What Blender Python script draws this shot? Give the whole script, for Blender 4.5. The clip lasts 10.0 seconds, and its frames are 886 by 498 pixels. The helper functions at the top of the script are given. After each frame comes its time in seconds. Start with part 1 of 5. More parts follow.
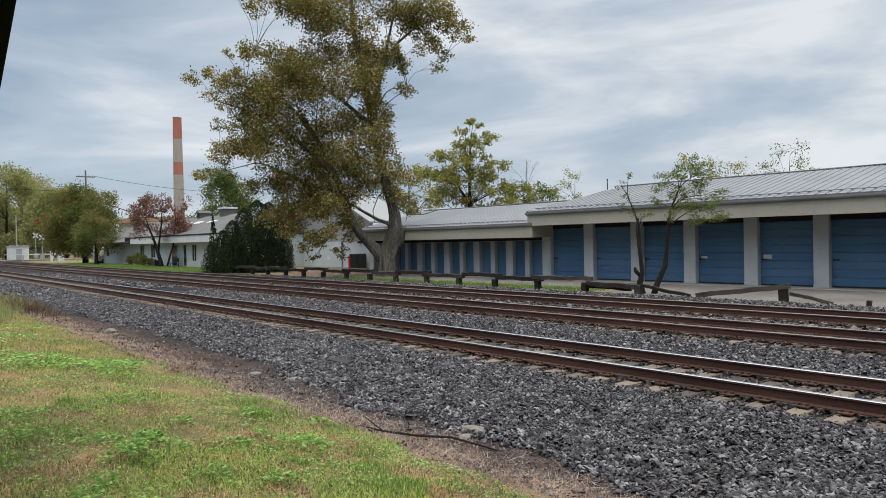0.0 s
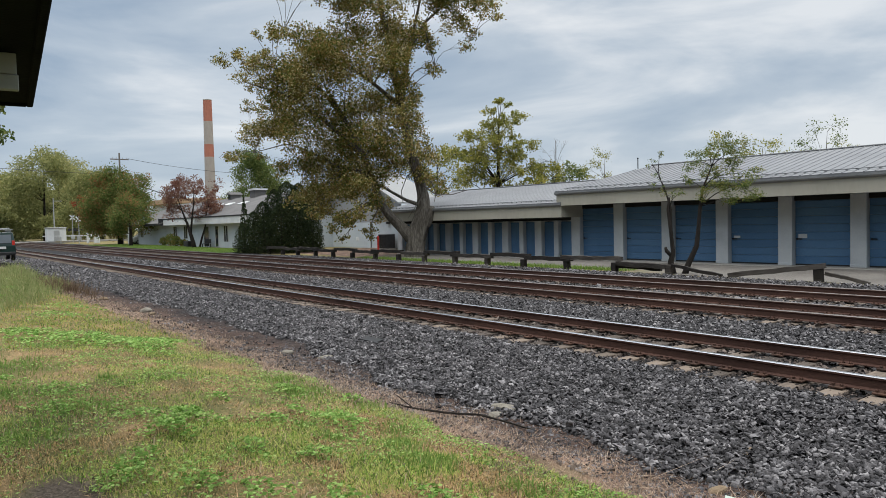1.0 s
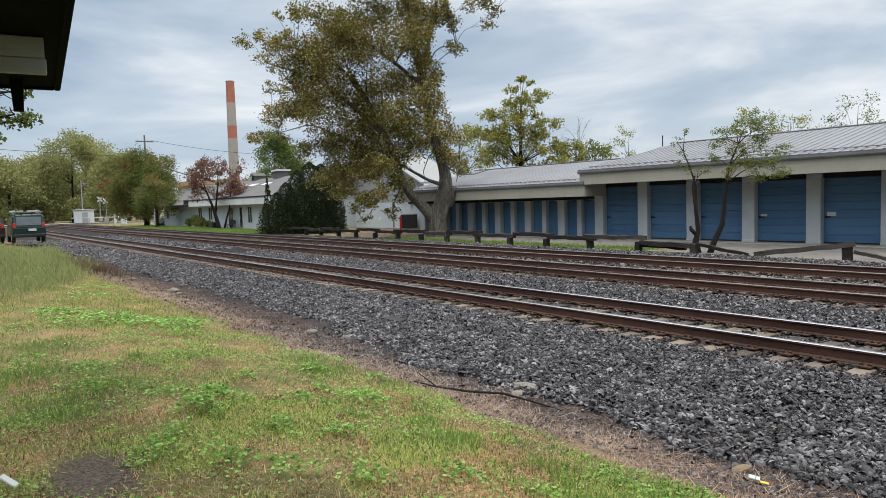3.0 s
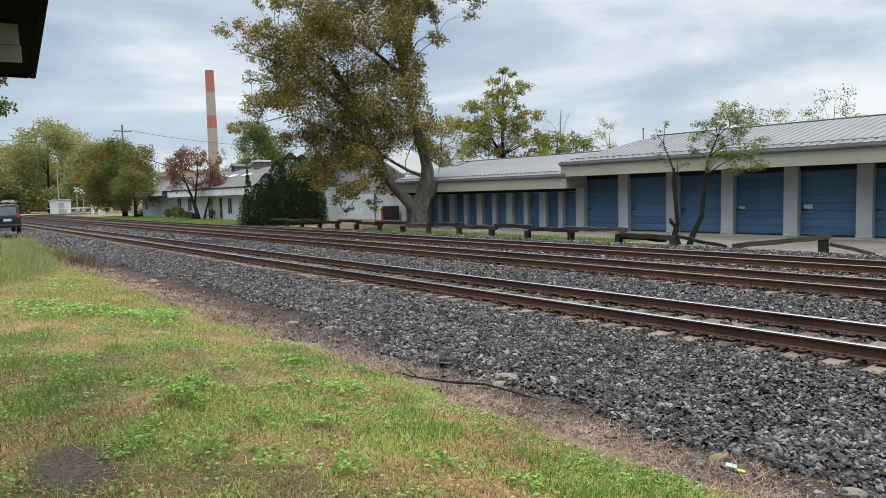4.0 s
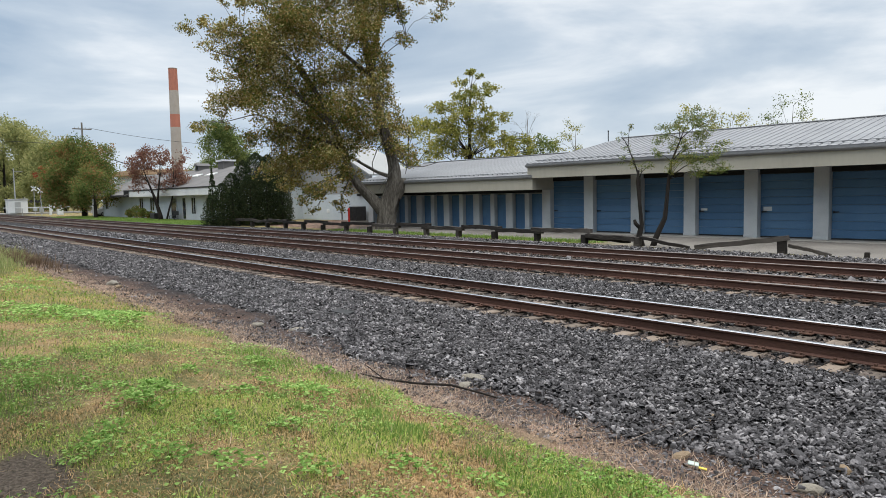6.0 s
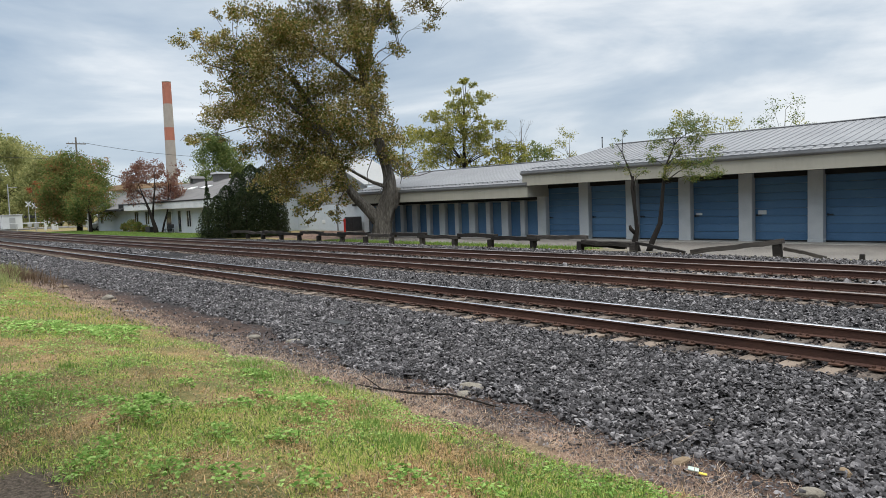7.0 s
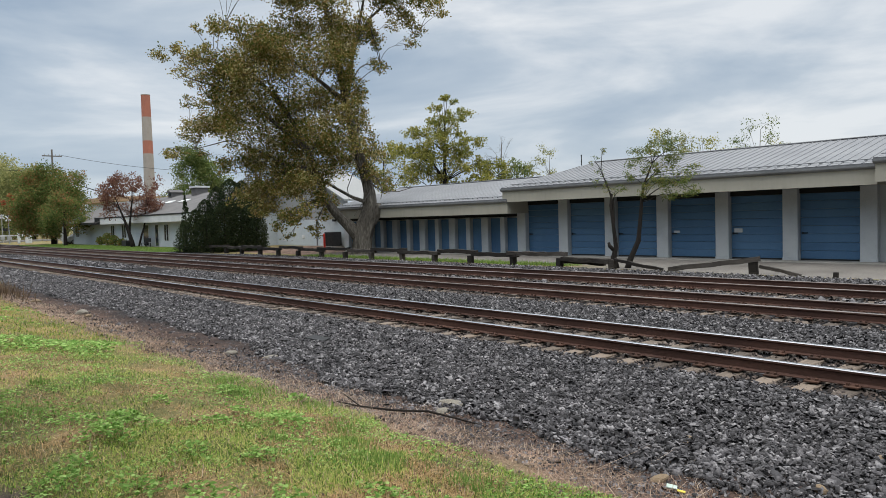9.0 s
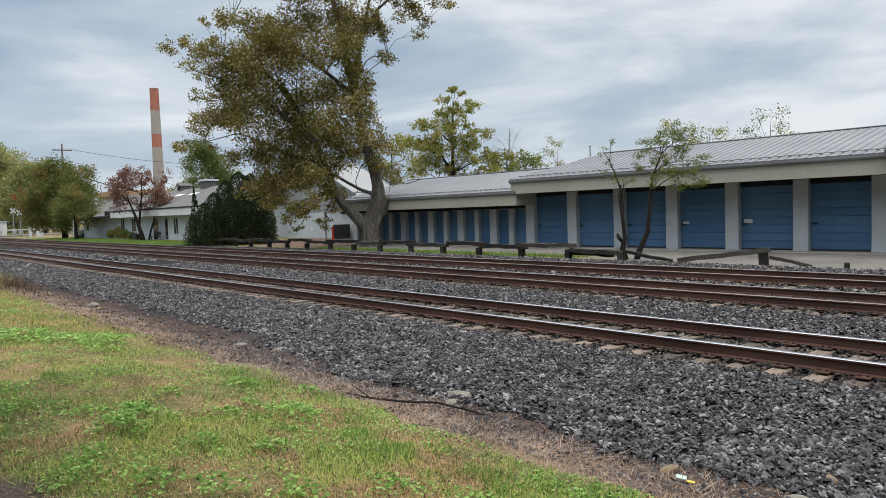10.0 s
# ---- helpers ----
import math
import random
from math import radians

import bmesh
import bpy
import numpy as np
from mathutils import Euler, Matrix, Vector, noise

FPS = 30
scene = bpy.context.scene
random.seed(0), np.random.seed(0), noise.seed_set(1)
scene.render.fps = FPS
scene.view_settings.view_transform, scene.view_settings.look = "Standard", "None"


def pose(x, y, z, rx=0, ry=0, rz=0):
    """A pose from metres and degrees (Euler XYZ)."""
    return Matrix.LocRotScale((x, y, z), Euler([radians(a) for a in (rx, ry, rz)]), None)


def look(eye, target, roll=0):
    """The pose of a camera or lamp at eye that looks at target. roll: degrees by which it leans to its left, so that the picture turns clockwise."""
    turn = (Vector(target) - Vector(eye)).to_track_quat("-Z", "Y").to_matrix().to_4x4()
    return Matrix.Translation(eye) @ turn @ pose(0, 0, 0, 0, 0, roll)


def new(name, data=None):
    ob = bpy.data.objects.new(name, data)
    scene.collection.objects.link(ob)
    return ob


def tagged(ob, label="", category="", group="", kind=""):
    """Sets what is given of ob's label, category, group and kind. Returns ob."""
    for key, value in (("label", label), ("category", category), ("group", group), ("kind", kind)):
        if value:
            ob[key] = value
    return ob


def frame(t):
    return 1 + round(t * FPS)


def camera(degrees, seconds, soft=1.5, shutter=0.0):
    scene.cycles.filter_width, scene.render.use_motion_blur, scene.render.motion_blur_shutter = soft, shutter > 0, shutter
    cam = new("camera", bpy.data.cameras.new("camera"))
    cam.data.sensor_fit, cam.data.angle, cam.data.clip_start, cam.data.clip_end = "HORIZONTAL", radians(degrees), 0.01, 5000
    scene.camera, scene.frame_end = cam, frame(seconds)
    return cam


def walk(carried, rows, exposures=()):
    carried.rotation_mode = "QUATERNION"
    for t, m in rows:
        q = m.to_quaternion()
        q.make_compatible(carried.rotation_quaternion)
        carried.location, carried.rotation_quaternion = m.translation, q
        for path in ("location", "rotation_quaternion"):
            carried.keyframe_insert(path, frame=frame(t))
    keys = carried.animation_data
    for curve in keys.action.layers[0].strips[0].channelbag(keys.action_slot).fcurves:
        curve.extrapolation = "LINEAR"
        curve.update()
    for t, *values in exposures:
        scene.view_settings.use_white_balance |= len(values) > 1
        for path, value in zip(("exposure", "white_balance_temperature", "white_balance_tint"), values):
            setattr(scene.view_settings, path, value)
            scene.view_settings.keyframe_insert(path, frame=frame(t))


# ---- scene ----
cam = camera(64.46, 10.0, soft=0.5)
walk(cam, [
    (0, look((-0.021, 0.025, 2.250), (-7.6791, 6.4546, 2.1401), -1.13)),
    (0.5, look((-0.019, 0.020, 2.251), (-7.7573, 6.3506, 2.0356), -1.35)),
    (1, look((-0.006, -0.003, 2.238), (-7.9152, 6.1048, 1.8595), -1.32)),
    (1.5, look((-0.000, -0.003, 2.243), (-8.0852, 5.8601, 1.7390), -1.71)),
    (2, look((-0.001, -0.009, 2.240), (-8.1259, 5.7936, 1.6773), -2.00)),
    (2.5, look((0.004, -0.012, 2.239), (-8.1206, 5.7847, 1.6237), -1.76)),
    (4, look((0.008, -0.018, 2.234), (-7.9236, 6.0219, 1.4526), -1.45)),
    (4.5, look((0.006, -0.006, 2.231), (-7.7636, 6.2351, 1.4101), -1.08)),
    (5, look((0.000, -0.000, 2.230), (-7.6660, 6.3644, 1.3776), -0.85)),
    (5.5, look((-0.001, -0.001, 2.230), (-7.6586, 6.3773, 1.3992), -0.80)),
    (7, look((-0.004, 0.013, 2.230), (-7.6159, 6.4654, 1.5742), -2.11)),
    (7.5, look((-0.012, 0.006, 2.229), (-7.5804, 6.5090, 1.5785), -1.49)),
    (8, look((-0.010, 0.008, 2.233), (-7.5207, 6.5838, 1.6381), -1.17)),
    (8.5, look((-0.010, 0.027, 2.234), (-7.4745, 6.6619, 1.7262), -1.44)),
    (9, look((-0.011, 0.019, 2.232), (-7.4401, 6.6992, 1.7914), -1.67)),
    (9.5, look((-0.008, 0.017, 2.234), (-7.4180, 6.7138, 1.7422), -1.73)),
    (10, look((-0.008, 0.014, 2.229), (-7.5148, 6.5980, 1.6800), -1.94)),
], [(0.0, -0.1), (1.5, -0.12), (2.5, -0.02), (4.0, 0.12), (5.0, 0.14), (5.7, 0.12), (7.0, 0.07), (8.5, -0.05), (9.0, -0.1), (10.0, -0.06)])

# ---- light: an overcast sky ----
world = bpy.data.worlds.new("world")
scene.world = world
world.use_nodes = True
wt = world.node_tree
wn, wl = wt.nodes, wt.links
sky = wn.new("ShaderNodeTexSky")
sky.sky_type, sky.sun_disc = "NISHITA", False
sky.sun_elevation, sky.sun_rotation = radians(42), radians(70)
co = wn.new("ShaderNodeTexCoord")
stretch = wn.new("ShaderNodeMapping")
stretch.inputs["Scale"].default_value = (1.0, 1.0, 4.2)
cloud = wn.new("ShaderNodeTexNoise")
cloud.inputs["Scale"].default_value, cloud.inputs["Detail"].default_value = 2.3, 7.0
cloud.inputs["Roughness"].default_value, cloud.inputs["Distortion"].default_value = 0.52, 0.35
wl.new(co.outputs["Generated"], stretch.inputs[0])
wl.new(stretch.outputs[0], cloud.inputs["Vector"])
ramp = wn.new("ShaderNodeValToRGB")
ramp.color_ramp.elements[0].position, ramp.color_ramp.elements[0].color = 0.32, (3.8, 4.9, 6.3, 1)
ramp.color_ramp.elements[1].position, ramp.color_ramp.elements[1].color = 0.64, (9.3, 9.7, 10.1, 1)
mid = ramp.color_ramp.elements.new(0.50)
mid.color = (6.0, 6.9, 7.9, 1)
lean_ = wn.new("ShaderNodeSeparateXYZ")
wl.new(co.outputs["Generated"], lean_.inputs[0])
bank = wn.new("ShaderNodeMath")
bank.operation = "MULTIPLY_ADD"
bank.inputs[1].default_value, bank.inputs[2].default_value = 0.12, -0.06
wl.new(lean_.outputs["Y"], bank.inputs[0])
thick = wn.new("ShaderNodeMath")
wl.new(cloud.outputs["Fac"], thick.inputs[0])
wl.new(bank.outputs[0], thick.inputs[1])
wl.new(thick.outputs[0], ramp.inputs[0])
cover = wn.new("ShaderNodeMix")
cover.data_type = "RGBA"
cover.inputs["Factor"].default_value = 0.88
wl.new(sky.outputs[0], cover.inputs["A"])
wl.new(ramp.outputs[0], cover.inputs["B"])
up = wn.new("ShaderNodeSeparateXYZ")
wl.new(co.outputs["Generated"], up.inputs[0])
rise = wn.new("ShaderNodeMapRange")
rise.inputs["From Min"].default_value, rise.inputs["From Max"].default_value = 0.36, 1.0
rise.inputs["To Min"].default_value, rise.inputs["To Max"].default_value = 1.0, 4.9
wl.new(up.outputs["Z"], rise.inputs["Value"])
lift = wn.new("ShaderNodeVectorMath")
lift.operation = "SCALE"
haze = wn.new("ShaderNodeMix")
haze.data_type = "RGBA"
haze.inputs["B"].default_value = (7.0, 7.05, 6.95, 1)
part_up = wn.new("ShaderNodeMapRange")
part_up.inputs["From Min"].default_value, part_up.inputs["From Max"].default_value = 0.42, 0.85
wl.new(up.outputs["Z"], part_up.inputs["Value"])
wl.new(part_up.outputs[0], haze.inputs["Factor"])
wl.new(cover.outputs["Result"], haze.inputs["A"])
wl.new(haze.outputs["Result"], lift.inputs[0])
wl.new(rise.outputs[0], lift.inputs["Scale"])
wl.new(lift.outputs[0], wn["Background"].inputs["Color"])
wn["Background"].inputs["Strength"].default_value = 0.095

sun = new("sun", bpy.data.lights.new("sun", "SUN"))
sun.data.energy, sun.data.angle, sun.data.color = 0.8, radians(40), (1.0, 0.97, 0.93)
sun.matrix_world = look((10, -6, 40), (0, 6, 0))
scene.view_settings.exposure = 0.0


# ---- materials ----
def mat(name, colours, scale=4.0, fine=40.0, rough=0.85, metal=0.0, bump=0.25, depth=0.02, spread=(0.3, 0.7), stretch=(1, 1, 1), island=0.0, each=0.0, spec=0.35, weight=0.35):
    """A surface with two scales of variation; island and each vary it from piece to piece."""
    m = bpy.data.materials.new(name)
    m.use_nodes = True
    n, l = m.node_tree.nodes, m.node_tree.links
    b = n["Principled BSDF"]
    b.inputs["Roughness"].default_value, b.inputs["Metallic"].default_value = rough, metal
    b.inputs["Specular IOR Level"].default_value = spec
    tc = n.new("ShaderNodeTexCoord")
    mp = n.new("ShaderNodeMapping")
    mp.inputs["Scale"].default_value = stretch
    l.new(tc.outputs["Object"], mp.inputs[0])
    big, small = n.new("ShaderNodeTexNoise"), n.new("ShaderNodeTexNoise")
    for t, sc, de in ((big, scale, 4.0), (small, fine, 3.0)):
        t.inputs["Scale"].default_value, t.inputs["Detail"].default_value = sc, de
        l.new(mp.outputs[0], t.inputs["Vector"])
    mix = n.new("ShaderNodeMix")
    mix.inputs["Factor"].default_value = weight
    l.new(big.outputs["Fac"], mix.inputs["A"])
    l.new(small.outputs["Fac"], mix.inputs["B"])
    value = mix.outputs["Result"]
    for amount, kind in ((island, "geo"), (each, "obj")):
        if amount:
            src = n.new("ShaderNodeNewGeometry").outputs["Random Per Island"] if kind == "geo" else n.new("ShaderNodeObjectInfo").outputs["Random"]
            sub = n.new("ShaderNodeMath")
            sub.operation = "MULTIPLY_ADD"
            sub.inputs[1].default_value, sub.inputs[2].default_value = amount, -amount / 2
            l.new(src, sub.inputs[0])
            add = n.new("ShaderNodeMath")
            l.new(value, add.inputs[0])
            l.new(sub.outputs[0], add.inputs[1])
            value = add.outputs[0]
    cr = n.new("ShaderNodeValToRGB")
    el = cr.color_ramp.elements
    lo, hi = spread
    el[0].position, el[0].color = lo, (*colours[0], 1)
    el[1].position, el[1].color = hi, (*colours[-1], 1)
    for i, c in enumerate(colours[1:-1]):
        el.new(lo + (hi - lo) * (i + 1) / (len(colours) - 1)).color = (*c, 1)
    l.new(value, cr.inputs[0])
    l.new(cr.outputs[0], b.inputs["Base Color"])
    if bump:
        bp = n.new("ShaderNodeBump")
        bp.inputs["Strength"].default_value, bp.inputs["Distance"].default_value = bump, depth
        l.new(small.outputs["Fac"], bp.inputs["Height"])
        l.new(bp.outputs[0], b.inputs["Normal"])
    return m


def leaf_mat(name, colours, island=0.55, spread=(0.2, 0.8)):
    m = mat(name, colours, scale=0.35, fine=3.0, rough=0.6, bump=0, island=island, spread=spread, spec=0.12)
    n, l = m.node_tree.nodes, m.node_tree.links
    b = n["Principled BSDF"]
    tr, mx = n.new("ShaderNodeBsdfTranslucent"), n.new("ShaderNodeMixShader")
    mx.inputs[0].default_value = 0.42
    l.new(b.inputs["Base Color"].links[0].from_socket, tr.inputs["Color"])
    l.new(b.outputs[0], mx.inputs[1])
    l.new(tr.outputs[0], mx.inputs[2])
    l.new(mx.outputs[0], n["Material Output"].inputs["Surface"])
    return m


def glass_mat(name, tint=(0.03, 0.035, 0.04)):
    m = mat(name, [tint, tuple(c * 1.3 for c in tint)], scale=2, rough=0.08, bump=0, spec=0.6)
    return m


BALLAST = [(0.013, 0.012, 0.0125), (0.042, 0.0395, 0.042), (0.098, 0.092, 0.097), (0.31, 0.295, 0.30)]
M_STONE = mat("ballast_stone", BALLAST, scale=3, fine=60, rough=0.75, island=0.54, spread=(0.2, 0.84), bump=0.3, depth=0.01)
M_RUSTSTONE = mat("rust_stained_ballast", [(0.022, 0.016, 0.014), (0.06, 0.046, 0.04), (0.105, 0.08, 0.068), (0.24, 0.20, 0.175)], scale=3, fine=60, rough=0.8, island=0.62, spread=(0.2, 0.84), bump=0.3, depth=0.01)
M_STEEL = mat("rusty_rail", [(0.046, 0.023, 0.018), (0.084, 0.043, 0.033), (0.135, 0.068, 0.049)], scale=1.5, fine=50, rough=0.7, metal=0.2, stretch=(0.3, 1, 1))
M_HEAD = mat("worn_rail_head", [(0.5, 0.5, 0.51), (0.68, 0.68, 0.7)], scale=2, fine=30, rough=0.22, metal=0.9, bump=0.05, stretch=(0.1, 1, 1))
M_HEADDULL = mat("dull_rail_head", [(0.17, 0.145, 0.13), (0.32, 0.29, 0.275)], scale=2, fine=30, rough=0.42, metal=0.6, bump=0.05, stretch=(0.1, 1, 1))
M_TIE = mat("weathered_tie", [(0.052, 0.042, 0.036), (0.115, 0.092, 0.075), (0.21, 0.165, 0.13)], scale=3, fine=30, rough=0.95, stretch=(1, 0.12, 1), each=0.4, bump=0.5)
M_PLATE = mat("rusty_plate", [(0.04, 0.023, 0.017), (0.09, 0.045, 0.03)], scale=8, rough=0.9, each=0.3)
M_TIMBER = mat("grey_timber", [(0.014, 0.012, 0.011), (0.026, 0.022, 0.019), (0.085, 0.074, 0.065)], scale=2.2, fine=28, rough=0.95, stretch=(0.12, 1, 1), each=0.3, bump=0.6)
M_BLUE = mat("blue_door_paint", [(0.058, 0.135, 0.25), (0.08, 0.172, 0.305), (0.11, 0.215, 0.355)], scale=0.7, fine=14, rough=0.55, bump=0.08, each=0.15)
M_COLUMN = mat("grey_column_paint", [(0.40, 0.42, 0.435), (0.49, 0.51, 0.525), (0.55, 0.565, 0.575)], scale=1.2, fine=25, rough=0.8, bump=0.1)
M_FASCIA = mat("tan_fascia", [(0.37, 0.345, 0.285), (0.42, 0.395, 0.33), (0.45, 0.425, 0.355)], scale=0.5, fine=6, rough=0.75, stretch=(1, 1, 0.25), bump=0.06)
M_METAL = mat("grey_metal_roof", [(0.165, 0.168, 0.178), (0.205, 0.209, 0.219), (0.25, 0.254, 0.26)], scale=0.5, fine=6, rough=0.55, metal=0.25, bump=0.05)
M_GUTTER = mat("gutter_metal", [(0.20, 0.205, 0.215), (0.30, 0.305, 0.315)], scale=0.8, fine=9, rough=0.5, metal=0.4, bump=0.05)
M_CONCRETE = mat("concrete", [(0.20, 0.188, 0.17), (0.26, 0.248, 0.225), (0.32, 0.305, 0.28)], scale=0.5, fine=14, rough=0.9, bump=0.2)
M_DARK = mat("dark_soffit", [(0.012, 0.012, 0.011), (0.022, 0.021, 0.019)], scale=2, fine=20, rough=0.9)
M_WHITE = mat("pale_wall", [(0.42, 0.47, 0.50), (0.50, 0.545, 0.575), (0.56, 0.60, 0.62)], scale=0.35, fine=6, rough=0.8, bump=0.06)
M_WHITEROOF = mat("white_metal_roof", [(0.26, 0.265, 0.265), (0.33, 0.335, 0.33)], scale=0.3, fine=5, rough=0.6)
M_SHINGLE = mat("grey_shingle", [(0.10, 0.095, 0.094), (0.135, 0.13, 0.128), (0.17, 0.163, 0.16)], scale=0.6, fine=12, rough=0.95)
M_TRIM = mat("white_trim", [(0.55, 0.56, 0.56), (0.68, 0.69, 0.68)], scale=0.8, fine=9, rough=0.7)
M_BARK = mat("grey_bark", [(0.04, 0.034, 0.028), (0.11, 0.097, 0.08), (0.23, 0.21, 0.18)], scale=1.6, fine=9, rough=1.0, stretch=(1.6, 1.6, 0.35), bump=1.0, depth=0.08, weight=0.55)
M_BARKDARK = mat("dark_bark", [(0.012, 0.010, 0.008), (0.032, 0.026, 0.022)], scale=3, fine=16, rough=1.0, stretch=(1, 1, 0.3), bump=0.7)
M_TWIG = mat("twig_bark", [(0.09, 0.08, 0.07), (0.16, 0.145, 0.13)], scale=3, fine=16, rough=1.0, bump=0.2)
M_ORANGE = mat("faded_orange_paint", [(0.33, 0.13, 0.095), (0.42, 0.165, 0.115)], scale=0.9, fine=4, rough=0.85, stretch=(1, 1, 0.5))
M_STACK = mat("stack_concrete", [(0.31, 0.275, 0.245), (0.38, 0.345, 0.315)], scale=0.9, fine=4, rough=0.9, stretch=(1, 1, 0.5))
M_RED = mat("red_paint", [(0.55, 0.03, 0.02), (0.68, 0.05, 0.03)], scale=2, rough=0.6)
M_BLACK = mat("black_metal", [(0.012, 0.013, 0.014), (0.03, 0.03, 0.032)], scale=3, rough=0.6)
M_GALV = mat("galvanised_steel", [(0.33, 0.34, 0.34), (0.46, 0.47, 0.47)], scale=2, rough=0.5, metal=0.4)
M_POLE = mat("pole_wood", [(0.13, 0.115, 0.10), (0.22, 0.20, 0.18)], scale=2, fine=14, rough=0.95, stretch=(1, 1, 0.2))
M_GLASS = glass_mat("window_glass")
# vehicle panes: sky reflection painted in as a paler grey-blue tint
M_SKYTINTGLASS = glass_mat("car_glass", (0.10, 0.115, 0.125))
M_GREENPAINT = mat("dark_green_car_paint", [(0.008, 0.026, 0.022), (0.012, 0.036, 0.03)], scale=1, rough=0.25, bump=0, spec=0.6)
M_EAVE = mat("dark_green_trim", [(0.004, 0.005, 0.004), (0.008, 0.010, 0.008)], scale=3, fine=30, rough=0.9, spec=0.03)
M_BOARD = mat("grey_green_board", [(0.22, 0.25, 0.24), (0.30, 0.33, 0.32)], scale=1.5, fine=16, rough=0.75, stretch=(1, 0.2, 1))
L_BIG = leaf_mat("cottonwood_leaves", [(0.082, 0.108, 0.022), (0.16, 0.178, 0.04), (0.26, 0.215, 0.058), (0.30, 0.185, 0.062), (0.58, 0.52, 0.25)], 0.55, (0.24, 0.78))
L_GREEN = leaf_mat("green_leaves", [(0.06, 0.10, 0.028), (0.14, 0.185, 0.052), (0.27, 0.29, 0.10)])
L_YELLOW = leaf_mat("yellowing_leaves", [(0.14, 0.17, 0.04), (0.27, 0.27, 0.065), (0.45, 0.39, 0.11)])
L_RED = leaf_mat("red_leaves", [(0.13, 0.05, 0.04), (0.21, 0.10, 0.07), (0.27, 0.17, 0.11)])
L_ORANGE = leaf_mat("orange_leaves", [(0.24, 0.06, 0.03), (0.38, 0.11, 0.05)])
L_FAR = leaf_mat("far_olive_leaves", [(0.16, 0.19, 0.07), (0.29, 0.30, 0.115), (0.46, 0.43, 0.19)], 0.45)
L_RUST = leaf_mat("green_and_rust_leaves", [(0.075, 0.115, 0.03), (0.125, 0.175, 0.045), (0.18, 0.21, 0.06), (0.27, 0.19, 0.07), (0.36, 0.15, 0.07)], 0.28, (0.34, 0.70))
L_DARK = leaf_mat("juniper_needles", [(0.012, 0.022, 0.010), (0.028, 0.045, 0.019), (0.05, 0.068, 0.028), (0.07, 0.07, 0.034)])
L_GRASS = leaf_mat("grass_blades", [(0.09, 0.16, 0.03), (0.23, 0.36, 0.06), (0.40, 0.48, 0.11), (0.48, 0.44, 0.15), (0.54, 0.34, 0.18)], 0.8)
L_SAP = leaf_mat("sapling_leaves", [(0.07, 0.12, 0.03), (0.14, 0.19, 0.05), (0.25, 0.26, 0.08), (0.34, 0.27, 0.10)])
L_STRAW = leaf_mat("dry_straw", [(0.32, 0.225, 0.155), (0.50, 0.37, 0.275), (0.64, 0.52, 0.41)])
L_WEED = leaf_mat("weed_leaves", [(0.13, 0.25, 0.05), (0.25, 0.43, 0.10), (0.46, 0.64, 0.22)], 0.75)


# ---- building blocks ----
def part(name, bm, material, parent=None, label="", smooth=False):
    me = bpy.data.meshes.new(name)
    bm.to_mesh(me)
    bm.free()
    for mm in material if isinstance(material, (list, tuple)) else [material]:
        me.materials.append(mm)
    if smooth:
        me.polygons.foreach_set("use_smooth", [True] * len(me.polygons))
    ob = new(name, me)
    ob.parent = parent
    if label:
        ob["label"] = label
    return ob


def again(ob, parent, m):
    """Another piece on the same mesh."""
    o = new(ob.name.split(".")[0], ob.data)
    o.parent, o.matrix_basis = parent, m
    return o


def thing(name, label, category, m=None, group="", kind=""):
    ob = new(name)
    if m is not None:
        ob.matrix_world = m
    return tagged(ob, label, category, group, kind)


def box(bm, x0, x1, y0, y1, z0, z1, bevel=0.0, index=0):
    vs = bmesh.ops.create_cube(bm, size=1, matrix=Matrix.Translation(((x0 + x1) / 2, (y0 + y1) / 2, (z0 + z1) / 2)) @ Matrix.Diagonal((x1 - x0, y1 - y0, z1 - z0, 1)))["verts"]
    fs = {f for v in vs for f in v.link_faces}
    for f in fs:
        f.material_index = index
    if bevel:
        bmesh.ops.bevel(bm, geom=list({e for v in vs for e in v.link_edges}), offset=bevel, segments=1, affect="EDGES")
    return bm


def boxed(*a, **k):
    return box(bmesh.new(), *a, **k)


def finer(pts, radii, k):
    """The same stem with k rings for one, rounded between them."""
    n = len(pts)
    t = np.linspace(0, n - 1, (n - 1) * k + 1)
    cols = [np.interp(t, np.arange(n), [p[i] for p in pts]) for i in range(3)] + [np.interp(t, np.arange(n), radii)]
    for c in cols:
        c[1:-1] = (c[:-2] + 2 * c[1:-1] + c[2:]) / 4
    return [Vector(p) for p in zip(*cols[:3])], list(cols[3])


